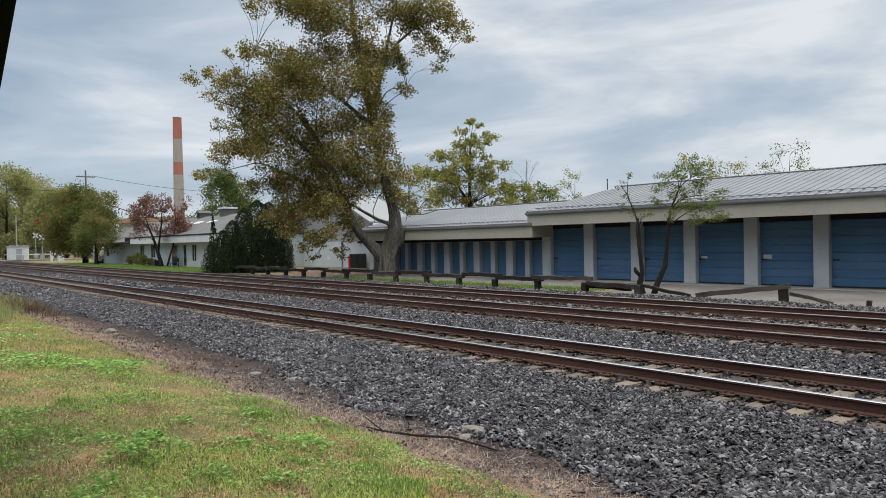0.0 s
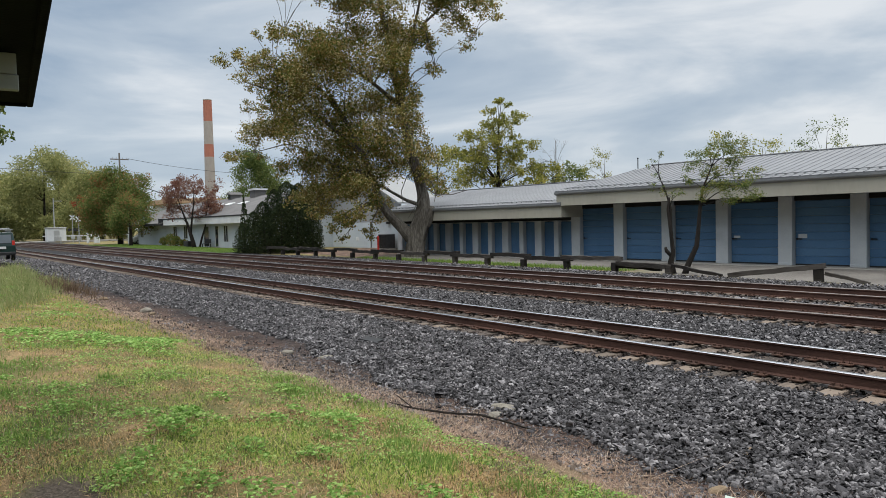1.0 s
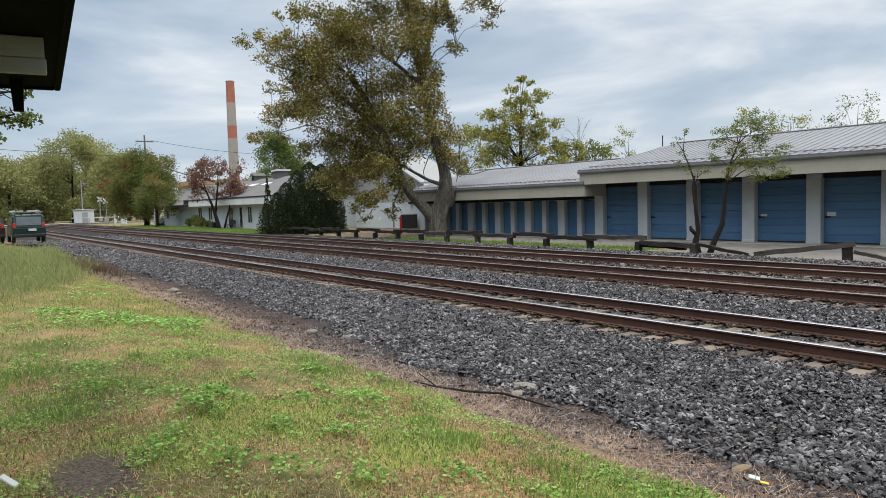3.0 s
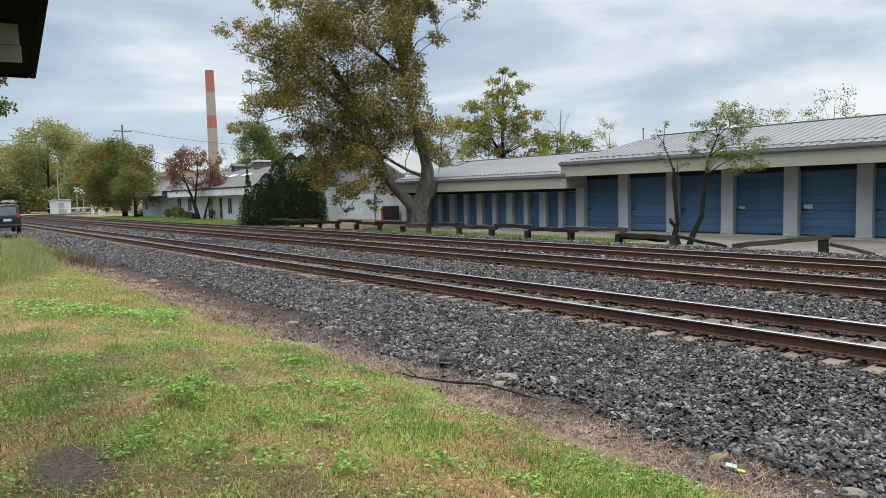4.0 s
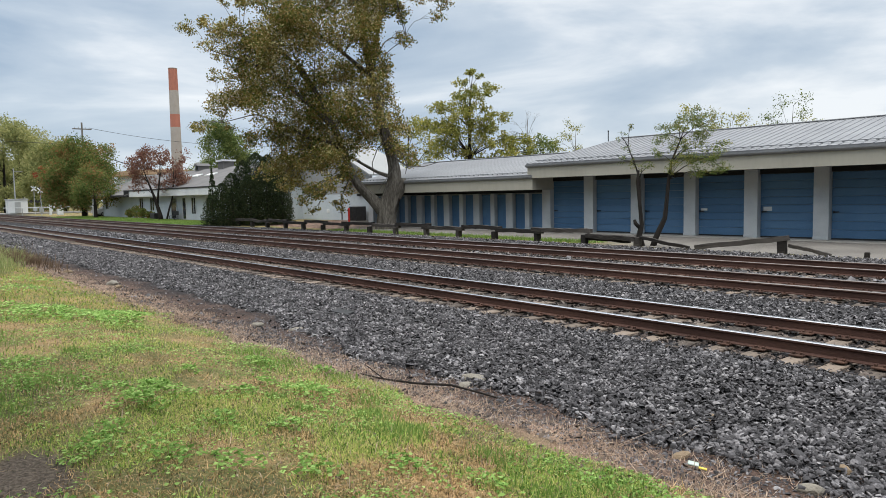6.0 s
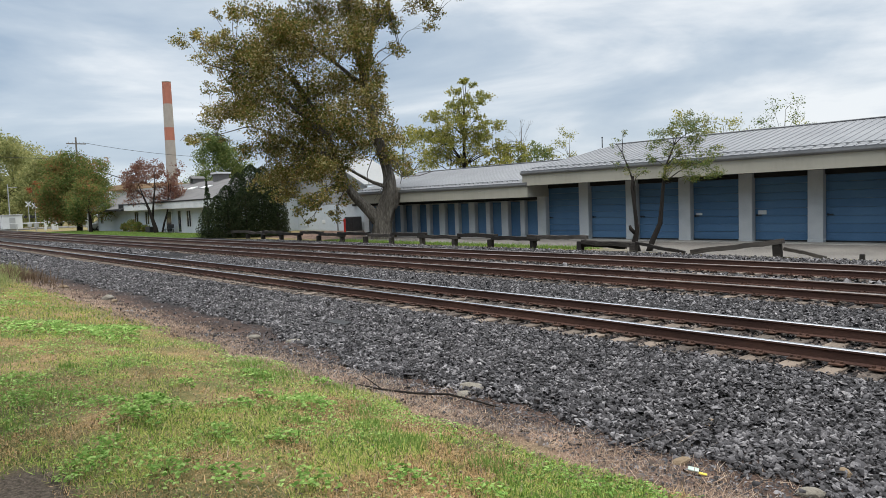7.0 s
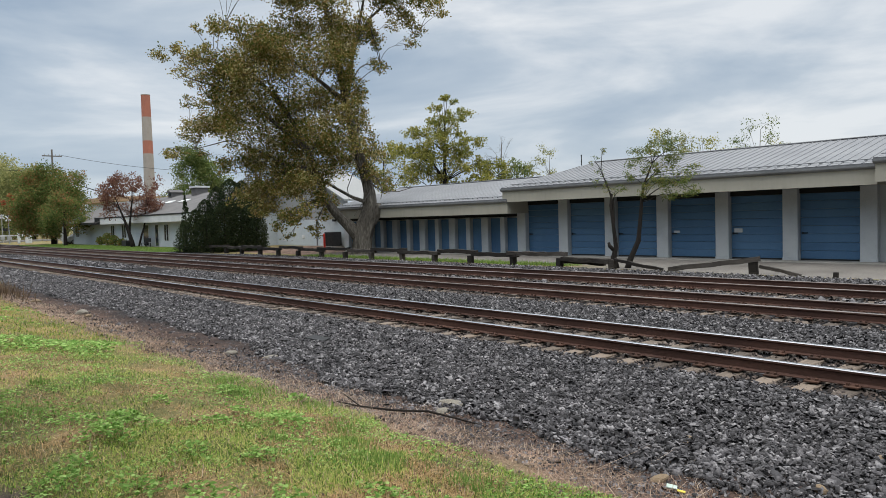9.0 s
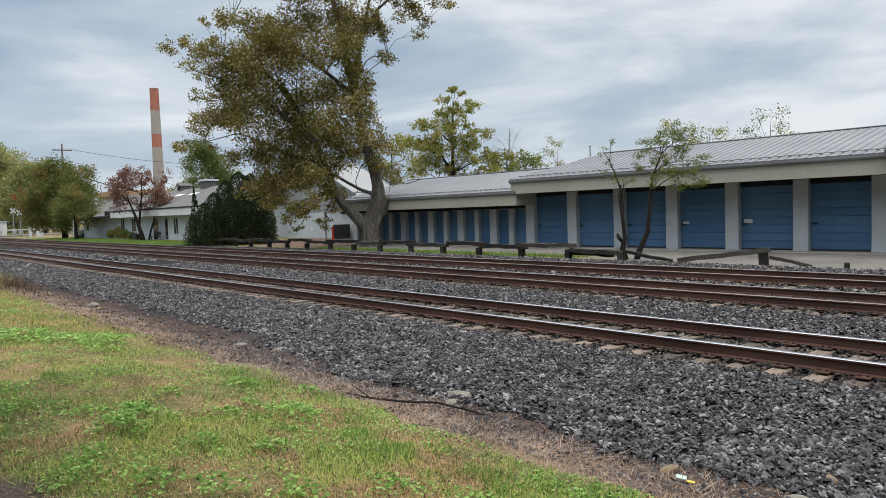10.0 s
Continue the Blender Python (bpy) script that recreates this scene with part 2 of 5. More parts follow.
def tube(bm, pts, radii, sides=8, cap=True, rough=0.0):
    """A tapered tube through points; rough furrows its side."""
    if rough:
        pts, radii = finer(pts, radii, 5)
    rings = []
    pts = [Vector(p) for p in pts]
    for i, p in enumerate(pts):
        d = (pts[min(i + 1, len(pts) - 1)] - pts[max(i - 1, 0)]).normalized()
        a = d.cross(Vector((0.31, 0.95, 0.05)) if abs(d.y) < 0.9 else Vector((1, 0, 0))).normalized()
        b = d.cross(a)
        rings.append([bm.verts.new(p + (a * math.cos(t) + b * math.sin(t)) * radii[i] * (1 + rough * (noise.noise((math.cos(t) * 3.5, math.sin(t) * 3.5, p.z * 0.9)) + 0.5 * noise.noise((math.cos(t) * 9, math.sin(t) * 9, p.z * 2.2))))) for t in (2 * math.pi * k / sides for k in range(sides))])
    for r0, r1 in zip(rings, rings[1:]):
        for k in range(sides):
            bm.faces.new((r0[k], r0[(k + 1) % sides], r1[(k + 1) % sides], r1[k]))
    if cap:
        bm.faces.new(rings[0][::-1])
        bm.faces.new(rings[-1])
    return bm


def prism(bm, profile, axis, a, b, index=0):
    """A closed profile (two coordinates) drawn out along axis from a to b."""
    def at(p, s):
        return {"x": (s, p[0], p[1]), "y": (p[0], s, p[1]), "z": (p[0], p[1], s)}[axis]
    v0, v1 = [bm.verts.new(at(p, a)) for p in profile], [bm.verts.new(at(p, b)) for p in profile]
    n = len(profile)
    fs = [bm.faces.new((v0[i], v0[(i + 1) % n], v1[(i + 1) % n], v1[i])) for i in range(n)]
    fs += [bm.faces.new(v0[::-1]), bm.faces.new(v1)]
    for f in fs:
        f.material_index = index
    bmesh.ops.recalc_face_normals(bm, faces=fs)
    return bm


def soup(name, verts, faces, material, parent=None):
    """A joined mesh from arrays of corners and of faces of one size."""
    me = bpy.data.meshes.new(name)
    k = faces.shape[1]
    me.vertices.add(len(verts))
    me.vertices.foreach_set("co", verts.astype(np.float32).ravel())
    me.loops.add(faces.size)
    me.loops.foreach_set("vertex_index", faces.astype(np.int32).ravel())
    me.polygons.add(len(faces))
    me.polygons.foreach_set("loop_start", np.arange(0, faces.size, k, dtype=np.int32))
    me.update(calc_edges=True)
    me.materials.append(material)
    ob = new(name, me)
    ob.parent = parent
    return ob


def unit(rng, n):
    v = rng.normal(size=(n, 3))
    return v / np.linalg.norm(v, axis=1)[:, None]


def leaves(name, centres, size, material, parent, seed, flat=0.0):
    """Small folded leaves at the centres, each a bent diamond of four corners."""
    rng = np.random.default_rng(seed)
    n = len(centres)
    a = unit(rng, n)
    b = unit(rng, n)
    b[:, 2] *= 1 - flat
    a[:, 2] *= 1 - flat
    b -= a * (a * b).sum(1)[:, None]
    b /= np.linalg.norm(b, axis=1)[:, None]
    s = size * rng.uniform(0.6, 1.3, n)[:, None]
    c = np.cross(a, b)
    v = np.stack([centres - a * s * 0.5, centres + b * s * 0.32 + c * s * 0.08, centres + a * s * 0.5, centres - b * s * 0.32 + c * s * 0.08], 1).reshape(-1, 3)
    f = np.arange(4 * n).reshape(n, 4)
    return soup(name, v, f, material, parent)


def clump_points(rng, clumps, density, per=0.55):
    """Points in uneven sprays inside the clumps (x, y, z, r)."""
    out = []
    for x, y, z, r in clumps:
        k = max(4, int(density * r ** 2 * 0.9))
        sprays = unit(rng, k) * (rng.uniform(0.15, 1.0, k) ** 0.5 * r)[:, None]
        m = int(density * 1.0)
        for sp in sprays:
            g = rng.normal(size=(m, 3)) * per * min(1.0, 0.35 * r + 0.25) * np.array([1, 1, 0.7])
            out.append(np.array((x, y, z)) + sp * np.array([1, 1, 0.85]) + g)
    return np.concatenate(out)


# ---- the ground, one sheet ----
def ground_z(x, y):
    """Height across the line: bank of grass, ballast, yard."""
    z = np.interp(y, [-60, 1.2, 2.6, 4.1, 5.2, 7.0, 8.6, 21.4, 22.6, 23.8, 25, 400], [0.62, 0.5, 0.42, 0.2, 0.05, -0.03, -0.05, -0.05, -0.02, -0.04, -0.09, -0.09])
    return z


def ground_material():
    m = bpy.data.materials.new("ground")
    m.use_nodes = True
    n, l = m.node_tree.nodes, m.node_tree.links
    b = n["Principled BSDF"]
    b.inputs["Roughness"].default_value, b.inputs["Specular IOR Level"].default_value = 0.95, 0.2
    pos = n.new("ShaderNodeTexCoord").outputs["Object"]
    xyz = n.new("ShaderNodeSeparateXYZ")
    l.new(pos, xyz.inputs[0])

    def tex(scale, detail=4.0, kind="ShaderNodeTexNoise"):
        t = n.new(kind)
        t.inputs["Scale"].default_value = scale
        if kind == "ShaderNodeTexNoise":
            t.inputs["Detail"].default_value = detail
        l.new(pos, t.inputs["Vector"])
        return t

    def ramp(src, *stops):
        r = n.new("ShaderNodeValToRGB")
        for i, (p, c) in enumerate(stops):
            e = r.color_ramp.elements[i] if i < 2 else r.color_ramp.elements.new(p)
            e.position, e.color = p, (*c, 1)
        l.new(src, r.inputs[0])
        return r.outputs[0]

    def math_(op, a, bb, c=0.0):
        k = n.new("ShaderNodeMath")
        k.operation = op
        for i, s in enumerate((a, bb, c)):
            if isinstance(s, (int, float)):
                k.inputs[i].default_value = s
            else:
                l.new(s, k.inputs[i])
        return k.outputs[0]

    wob = math_("MULTIPLY_ADD", tex(0.9, 5).outputs["Fac"], 1.6, -0.8)
    wob2 = math_("MULTIPLY_ADD", tex(0.15, 5).outputs["Fac"], 5.0, -2.5)

    def past(axis, at, soft, w=wob):
        """0 before the place, 1 past it."""
        v = math_("ADD", xyz.outputs[axis], w)
        k = n.new("ShaderNodeMapRange")
        k.inputs["From Min"].default_value, k.inputs["From Max"].default_value = at - soft, at + soft
        l.new(v, k.inputs["Value"])
        return k.outputs[0]

    def blend(f, a, bb):
        k = n.new("ShaderNodeMix")
        k.data_type = "RGBA"
        l.new(f, k.inputs["Factor"])
        l.new(a, k.inputs["A"])
        l.new(bb, k.inputs["B"])
        return k.outputs["Result"]

    fine = tex(38, 5)
    lawn = ramp(math_("ADD", math_("MULTIPLY", tex(1.3, 6).outputs["Fac"], 0.6), math_("MULTIPLY", tex(30, 3).outputs["Fac"], 0.4)),
                (0.33, (0.075, 0.075, 0.033)), (0.66, (0.40, 0.265, 0.15)), (0.47, (0.15, 0.145, 0.055)), (0.57, (0.27, 0.19, 0.095)))
    soil = ramp(math_("ADD", math_("MULTIPLY", tex(1.6, 6).outputs["Fac"], 0.55), math_("MULTIPLY", fine.outputs["Fac"], 0.45)),
                (0.36, (0.055, 0.038, 0.031)), (0.66, (0.38, 0.25, 0.185)), (0.5, (0.14, 0.092, 0.07)))
    dark_soil = ramp(math_("ADD", math_("MULTIPLY", tex(1.1, 6).outputs["Fac"], 0.55), math_("MULTIPLY", fine.outputs["Fac"], 0.45)),
                     (0.34, (0.032, 0.021, 0.017)), (0.68, (0.185, 0.12, 0.092)), (0.52, (0.074, 0.047, 0.037)))
    cell = tex(16, 0, "ShaderNodeTexVoronoi")
    bal = ramp(cell.outputs["Color"], (0.15, (0.01, 0.01, 0.01)), (0.9, BALLAST[2]), (0.5, BALLAST[0]), (0.75, BALLAST[1]))
    yard = ramp(math_("ADD", math_("MULTIPLY", tex(0.35, 6).outputs["Fac"], 0.7), math_("MULTIPLY", tex(12, 3).outputs["Fac"], 0.3)),
                (0.3, (0.12, 0.11, 0.10)), (0.7, (0.245, 0.228, 0.206)))
    col = blend(past("Y", 4.0, 0.35), lawn, soil)
    col = blend(past("Y", 4.7, 0.3), col, dark_soil)
    col = blend(past("Y", 5.6, 0.4), col, bal)
    col = blend(past("Y", 24.1, 0.3), col, lawn)
    inner = blend(past("X", -42, 3, wob2), blend(past("X", -60, 3, wob2), lawn, soil), yard)
    strip = blend(past("X", -19, 2, wob2), lawn, yard)
    col = blend(past("Y", 24.6, 0.3), col, strip)
    col = blend(past("Y", 26.3, 0.3), col, inner)
    col = blend(past("Y", 60, 3, wob2), col, lawn)
    dx, dy = math_("ADD", xyz.outputs["X"], 5.0), math_("ADD", xyz.outputs["Y"], -0.75)
    far2 = math_("ADD", math_("MULTIPLY", math_("MULTIPLY", dx, dx), 1.2), math_("MULTIPLY", math_("MULTIPLY", dy, dy), 4.5))
    spot = n.new("ShaderNodeMapRange")
    spot.inputs["From Min"].default_value, spot.inputs["From Max"].default_value = 0.6, 0.2
    l.new(math_("ADD", far2, wob), spot.inputs["Value"])
    mud = ramp(fine.outputs["Fac"], (0.35, (0.05, 0.04, 0.03)), (0.7, (0.17, 0.135, 0.105)))
    col = blend(spot.outputs[0], col, mud)
    l.new(col, b.inputs["Base Color"])
    bp = n.new("ShaderNodeBump")
    bp.inputs["Strength"].default_value, bp.inputs["Distance"].default_value = 0.8, 0.04
    l.new(fine.outputs["Fac"], bp.inputs["Height"])
    l.new(bp.outputs[0], b.inputs["Normal"])
    return m


gx = np.concatenate([[-1500, -700, -400, -250], np.arange(-180, -40, 4.0), np.arange(-40, 8, 0.25), np.arange(8, 60, 6), [100, 250, 900]])
gy = np.concatenate([[-900, -300, -100, -50, -25], np.arange(-14, -4, 1.0), np.arange(-4, 9, 0.2), np.arange(9, 30, 1.0), np.arange(30, 80, 8), [120, 200, 400, 900, 1500]])
GX, GY = np.meshgrid(gx, gy, indexing="ij")
GZ = ground_z(GX, GY)
near = (np.abs(GX + 15) < 40) & (GY < 9) & (GY > -12)
for i in range(GX.shape[0]):
    for j in range(GX.shape[1]):
        if near[i, j]:
            GZ[i, j] += 0.05 * noise.noise((GX[i, j] * 0.8, GY[i, j] * 0.8, 0)) + 0.025 * noise.noise((GX[i, j] * 2.5, GY[i, j] * 2.5, 3))
idx = np.arange(GX.size).reshape(GX.shape)
gf = np.stack([idx[:-1, :-1], idx[1:, :-1], idx[1:, 1:], idx[:-1, 1:]], -1).reshape(-1, 4)
ground = soup("ground", np.stack([GX, GY, GZ], -1).reshape(-1, 3), gf, ground_material())
tagged(ground, "uneven trackside ground of grass, soil and dark ballast", "ground", "", "structure")


# ---- railway tracks ----
RAIL = [(-0.07, 0.02), (0.07, 0.02), (0.07, 0.032), (0.012, 0.05), (0.012, 0.152), (0.036, 0.165), (0.036, 0.188), (0.030, 0.198),
        (-0.030, 0.198), (-0.036, 0.188), (-0.036, 0.165), (-0.012, 0.152), (-0.012, 0.05), (-0.07, 0.032)]


def railway_track(yc, label, head):
    tr = thing("railway_track", label, "railway track", pose(0, yc, 0), "parallel tracks")
    for side in (-1, 1):
        bm = bmesh.new()
        prism(bm, [(side * 0.7535 + a, z) for a, z in RAIL], "x", -900, 40)
        bm.faces.ensure_lookup_table()
        for f in bm.faces:
            if f.calc_center_median().z > 0.19:
                f.material_index = 1
        part("rail", bm, [M_STEEL, head], tr, "rusty steel rail with a worn head")
    return tr


tracks = [railway_track(yc, lab, head) for yc, lab, head in (
    (10.28, "near railway track with brown rails on wooden ties", M_HEAD),
    (15.57, "middle railway track with brown rails in grey ballast", M_HEADDULL),
    (19.51, "far railway track with brown rails beside the fence", M_HEADDULL))]


# ---- the storage building, turned a little from the tracks ----
TURN = Matrix.Rotation(radians(1.55), 4, "Z")


def ribbed_roof(parent, x0, x1, y0, y1, z0, z1, pitch=0.41, rib=0.045, lean=0.0, rise=0.02):
    """A metal sheet with standing ribs from the eave (y0, z0) to the ridge (y1, z1); lean slants the left end."""
    up = Vector((0, y1 - y0, z1 - z0)).normalized()
    nrm = Vector((0, -up.z, up.y))
    bm = bmesh.new()
    vs = [Vector((x0, y0, z0)), Vector((x1, y0, z0)), Vector((x1, y1, z1)), Vector((x0 + lean, y1, z1))]
    lo = [bm.verts.new(v) for v in vs]
    hi = [bm.verts.new(v + nrm * 0.06) for v in vs]
    bm.faces.new(hi)
    bm.faces.new(lo[::-1])
    for i in range(4):
        bm.faces.new((lo[i], lo[(i + 1) % 4], hi[(i + 1) % 4], hi[i]))
    part("roof", bm, M_METAL, parent, "grey ribbed metal roof")
    x, full = x0 + 0.1, None
    while x < x1 - 0.05:
        t1 = min(1.0, (x - x0) / lean) if lean else 1.0
        if t1 < 1 or full is None:
            b, w, bm = Vector((0, (y1 - y0) * t1, (z1 - z0) * t1)), Vector((rib / 2, 0, 0)), bmesh.new()
            c = [bm.verts.new(p) for p in (-w * 1.4, w * 1.4, b + w * 1.4, b - w * 1.4)]
            d = [bm.verts.new(p + nrm * rise) for p in (-w, w, b + w, b - w)]
            bm.faces.new(d)
            for i in range(4):
                bm.faces.new((c[i], c[(i + 1) % 4], d[(i + 1) % 4], d[i]))
            o = part("roof_rib", bm, M_METAL, parent)
            full = o if t1 == 1 else None
        else:
            o = again(full, parent, Matrix())
        o.matrix_basis = Matrix.Translation(Vector((x, y0, z0)) + nrm * 0.06)
        x += pitch


def storage_block(name, label, x0, x1, eave_z, fascia_z, ridge_z, front, hip=0.0, wall_z=2.9):
    b = thing(name, label, "building", TURN, "storage buildings")
    bm = boxed(x0 + 0.05, x1, 32.56, 32.75, -0.15, fascia_z + 0.25)
    box(bm, x0 + 0.05, x0 + 0.25, 32.65, 43.4, -0.15, fascia_z + 0.2)
    box(bm, x1 - 0.2, x1, 32.65, 43.4, -0.15, fascia_z + 0.2)
    box(bm, x0 + 0.05, x1, 43.4, 43.6, -0.15, fascia_z + 0.25)
    part("wall", bm, M_COLUMN, b)
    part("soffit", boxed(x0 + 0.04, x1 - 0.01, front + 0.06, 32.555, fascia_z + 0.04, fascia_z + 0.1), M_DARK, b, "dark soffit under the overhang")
    bm = boxed(x0, x1, front, front + 0.05, fascia_z, eave_z - 0.06)
    box(bm, x0, x0 + 0.05, front + 0.05, 32.45, fascia_z, eave_z - 0.06)
    box(bm, x1 - 0.05, x1, front + 0.05, 32.45, fascia_z, eave_z - 0.06)
    part("fascia", bm, M_FASCIA, b, "tan metal fascia band")
    x = x0 + 2.4
    while x < x1 - 0.5:
        part("fascia_joint", boxed(x, x + 0.02, front - 0.004, front, fascia_z + 0.01, eave_z - 0.14), M_FASCIA, b)
        x += 3.05
    bm = bmesh.new()
    prism(bm, [(front - 0.13, eave_z - 0.10), (front - 0.003, eave_z - 0.16), (front - 0.003, eave_z + 0.02), (front - 0.15, eave_z + 0.02), (front - 0.15, eave_z - 0.06)], "x", x0 - 0.06, x1 + 0.03)
    part("gutter", bm, M_GUTTER, b, "grey metal gutter")
    ribbed_roof(b, x0 - 0.05, x1 + 0.02, front - 0.05, 37.5, eave_z + 0.02, ridge_z, lean=hip, rise=0.024 if hip else 0.011)
    bm = bmesh.new()
    prism(bm, [(37.5, ridge_z), (44.1, eave_z), (44.1, eave_z + 0.08), (37.5, ridge_z + 0.08)], "x", x0 - 0.05 + hip, x1 + 0.02)
    part("rear_roof", bm, M_METAL, b)
    part("ridge_cap", boxed(x0 + hip, x1 + 0.02, 37.38, 37.62, ridge_z + 0.05, ridge_z + 0.12, 0.02), M_METAL, b)
    # snow guard: short clips in a row above the eave
    slope = (ridge_z - eave_z) / (37.5 - front)
    x = x0 + 0.3 + hip * 0.1
    clip = None
    while x < x1:
        m = Matrix.Translation((x, front + 0.42, eave_z + 0.02 + slope * 0.47))
        if clip is None:
            clip = part("snow_guard", boxed(-0.05, 0.05, -0.02, 0.02, 0.05, 0.13), M_GUTTER, b)
            clip.matrix_basis = m
        else:
            again(clip, b, m)
        x += 0.41
    part("snow_rail", boxed(x0 + 0.1 + hip * 0.1, x1, front + 0.40, front + 0.44, eave_z + 0.13 + slope * 0.45, eave_z + 0.16 + slope * 0.45), M_GUTTER, b)
    return b


def garage_door(parent, x0, x1, top, latch=True, plate=False):
    """An overhead door of stacked steel panels, each with a rounded joint."""
    d = new("garage_door")
    d.parent = parent
    d["label"] = "blue sectional garage door"
    z, h = 0.0, 0.36
    first = None
    while z < top - 0.02:
        zz = min(z + h, top)
        if first is None or zz - z < h - 0.01:
            bm = boxed(x0, x1, 32.495, 32.54, 0.006, zz - z - 0.006, 0.006)
            w = (x1 - x0)
            for k in range(2):
                box(bm, x0 + 0.02, x1 - 0.02, 32.488, 32.496, 0.08 + 0.15 * k, 0.13 + 0.15 * k) if zz - z > 0.3 else None
            p = part("panel", bm, M_BLUE, d)
            p.matrix_basis = Matrix.Translation((0, 0, z))
            first = first or p
        else:
            again(first, d, Matrix.Translation((0, 0, z)))
        z += h
    part("bottom_seal", boxed(x0, x1, 32.49, 32.54, -0.06, 0.004), M_BLACK, d)
    if latch:
        bm = boxed(x0 + 0.08, x0 + 0.30, 32.44, 32.488, 1.10, 1.15, 0.008)
        box(bm, x0 + 0.06, x0 + 0.13, 32.43, 32.488, 1.08, 1.17, 0.008)
        part("latch", bm, M_BLACK, d, "black sliding latch")
    if plate:
        part("notice", boxed(x0 + 0.14, x0 + (0.52 if plate == 2 else 0.46), 32.472, 32.486, 1.16, 1.35 if plate == 2 else 1.27), M_TRIM, d, "small white notice")
    return d


def column(parent, x0, x1, top):
    bm = boxed(x0, x1, 32.18, 32.56, -0.12, top, 0.01)
    box(bm, x0 - 0.01, x1 + 0.01, 32.16, 32.56, -0.12, 0.06, 0.01)
    part("column", bm, M_COLUMN, parent, "grey painted column")


tall = storage_block("storage_building", "long storage building with blue doors and metal roof", -27.02, -8.02, 3.78, 3.03, 5.38, 30.5, hip=1.6)
edges = [-27.39 + 3.05 * k for k in range(7)]
for k, x in enumerate(edges):
    column(tall, x, x + 0.63, 3.06)
    if k < 6:
        garage_door(tall, x + 0.64, x + 3.04, 2.84, True, {3: 1, 4: 2}.get(k, 0))
        # near-black strip in place of the overhang's shade on the door top
        part("door_header", boxed(x + 0.635, x + 3.045, 32.40, 32.555, 2.845, 3.06), M_DARK, tall, "dark strip standing in for shade at the door top")
low = storage_block("storage_building", "lower storage building with narrow blue doors", -44.5, -26.72, 3.14, 2.37, 4.72, 30.55, wall_z=2.2)
for k in range(6):
    x = -27.42 - 2.93 * k
    door_z = 2.12
    for a, bb in ((x - 0.98, x - 0.01), (x - 2.34, x - 1.36)):
        d = new("unit_door")
        d.parent, d["label"] = low, "narrow blue steel door"
        bm = boxed(a, bb, 32.45, 32.54, -0.06, door_z, 0.006)
        box(bm, a + 0.1, bb - 0.1, 32.443, 32.451, 0.15, 0.95)
        box(bm, a + 0.1, bb - 0.1, 32.443, 32.451, 1.1, 2.0)
        part("panel", bm, M_BLUE, d)
        part("handle", boxed(bb - 0.16, bb - 0.08, 32.40, 32.452, 0.98, 1.06, 0.01), M_GALV, d, "steel knob")
    column(low, x - 1.35, x - 0.99, 2.2)
    if k:
        column(low, x + 0.0, x + 0.57, 2.2)
    column(low, x - 2.93, x - 2.35, 2.2) if k == 5 else None
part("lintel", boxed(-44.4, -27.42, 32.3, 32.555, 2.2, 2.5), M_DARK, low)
third = storage_block("storage_building", "neighbouring storage building with a projecting tan fascia", -8.0, 6.0, 3.96, 3.12, 5.4, 30.15)
for k in range(4):
    column(third, -7.0 + 3.05 * k - 0.35, -7.0 + 3.05 * k + 0.28, 3.0) if k else None
    garage_door(third, -7.95 + 3.05 * k + 0.3, -7.95 + 3.05 * k + 2.6, 2.9) if k < 3 else None
slab = boxed(-44, 6, 31.3, 33, -0.3, -0.06, 0.02)
tagged(part("apron_slab", slab, M_CONCRETE), "concrete apron in front of the blue doors", "concrete slab", "", "structure").matrix_world = TURN
vent = thing("vent_pipe", "thin dark vent pipe on the metal roof", "vent pipe", TURN @ pose(-26.3, 37.3, 5.3))
bm = bmesh.new()
tube(bm, [(0, 0, 0), (0, 0, 0.62)], [0.03, 0.03])
tube(bm, [(0, 0, 0.62), (0, 0, 0.68)], [0.045, 0.045])
part("pipe", bm, M_BLACK, vent)


# ---- the fence of timbers on posts ----
fence = thing("timber_fence", "low weathered timber fence, partly broken down", "fence")
post_x = [-8.35] + [-11.0 - 0.02] + [-16.8 - 2.78 * k for k in range(17)]
for k, x in enumerate(post_x):
    h = 0.22 if k == 0 else 0.42 if k != 1 else 0.55
    y = 24.5 + 0.06 * math.sin(k * 2.1)
    half = 0.07 if k == 0 else 0.13
    bm = boxed(-half, half, -half, half, -0.4, h, 0.02)
    p = part("post", bm, M_TIMBER, fence)
    p.matrix_basis = pose(x, y, -0.1, 2 * math.sin(k * 1.7), 2.5 * math.cos(k * 2.3), 6 * math.sin(k * 3.1))


def beam(x0, z0, x1, z1, y0=24.5, y1=24.5, w=0.22, h=0.18):
    a, b = Vector((x0, y0, z0)), Vector((x1, y1, z1))
    L = (b - a).length
    bm = bmesh.new()
    box(bm, -L / 2, L / 2, -w / 2, w / 2, -h / 2, h / 2)
    bmesh.ops.subdivide_edges(bm, edges=[e for e in bm.edges if abs((e.verts[0].co - e.verts[1].co).x) > 0.1], cuts=9, use_grid_fill=True)
    for v in bm.verts:
        v.co += Vector((0, noise.noise((v.co.x * 1.7 + x0, 1, 2)), noise.noise((v.co.x * 1.3, x0, 5)))) * 0.06 + Vector(noise.noise_vector(v.co * 5 + Vector((x0, 0, 0)))) * 0.022
    p = part("rail_timber", bm, M_TIMBER, fence)
    p.matrix_basis = Matrix.LocRotScale((a + b) / 2, (b - a).to_track_quat("X", "Z"), None)


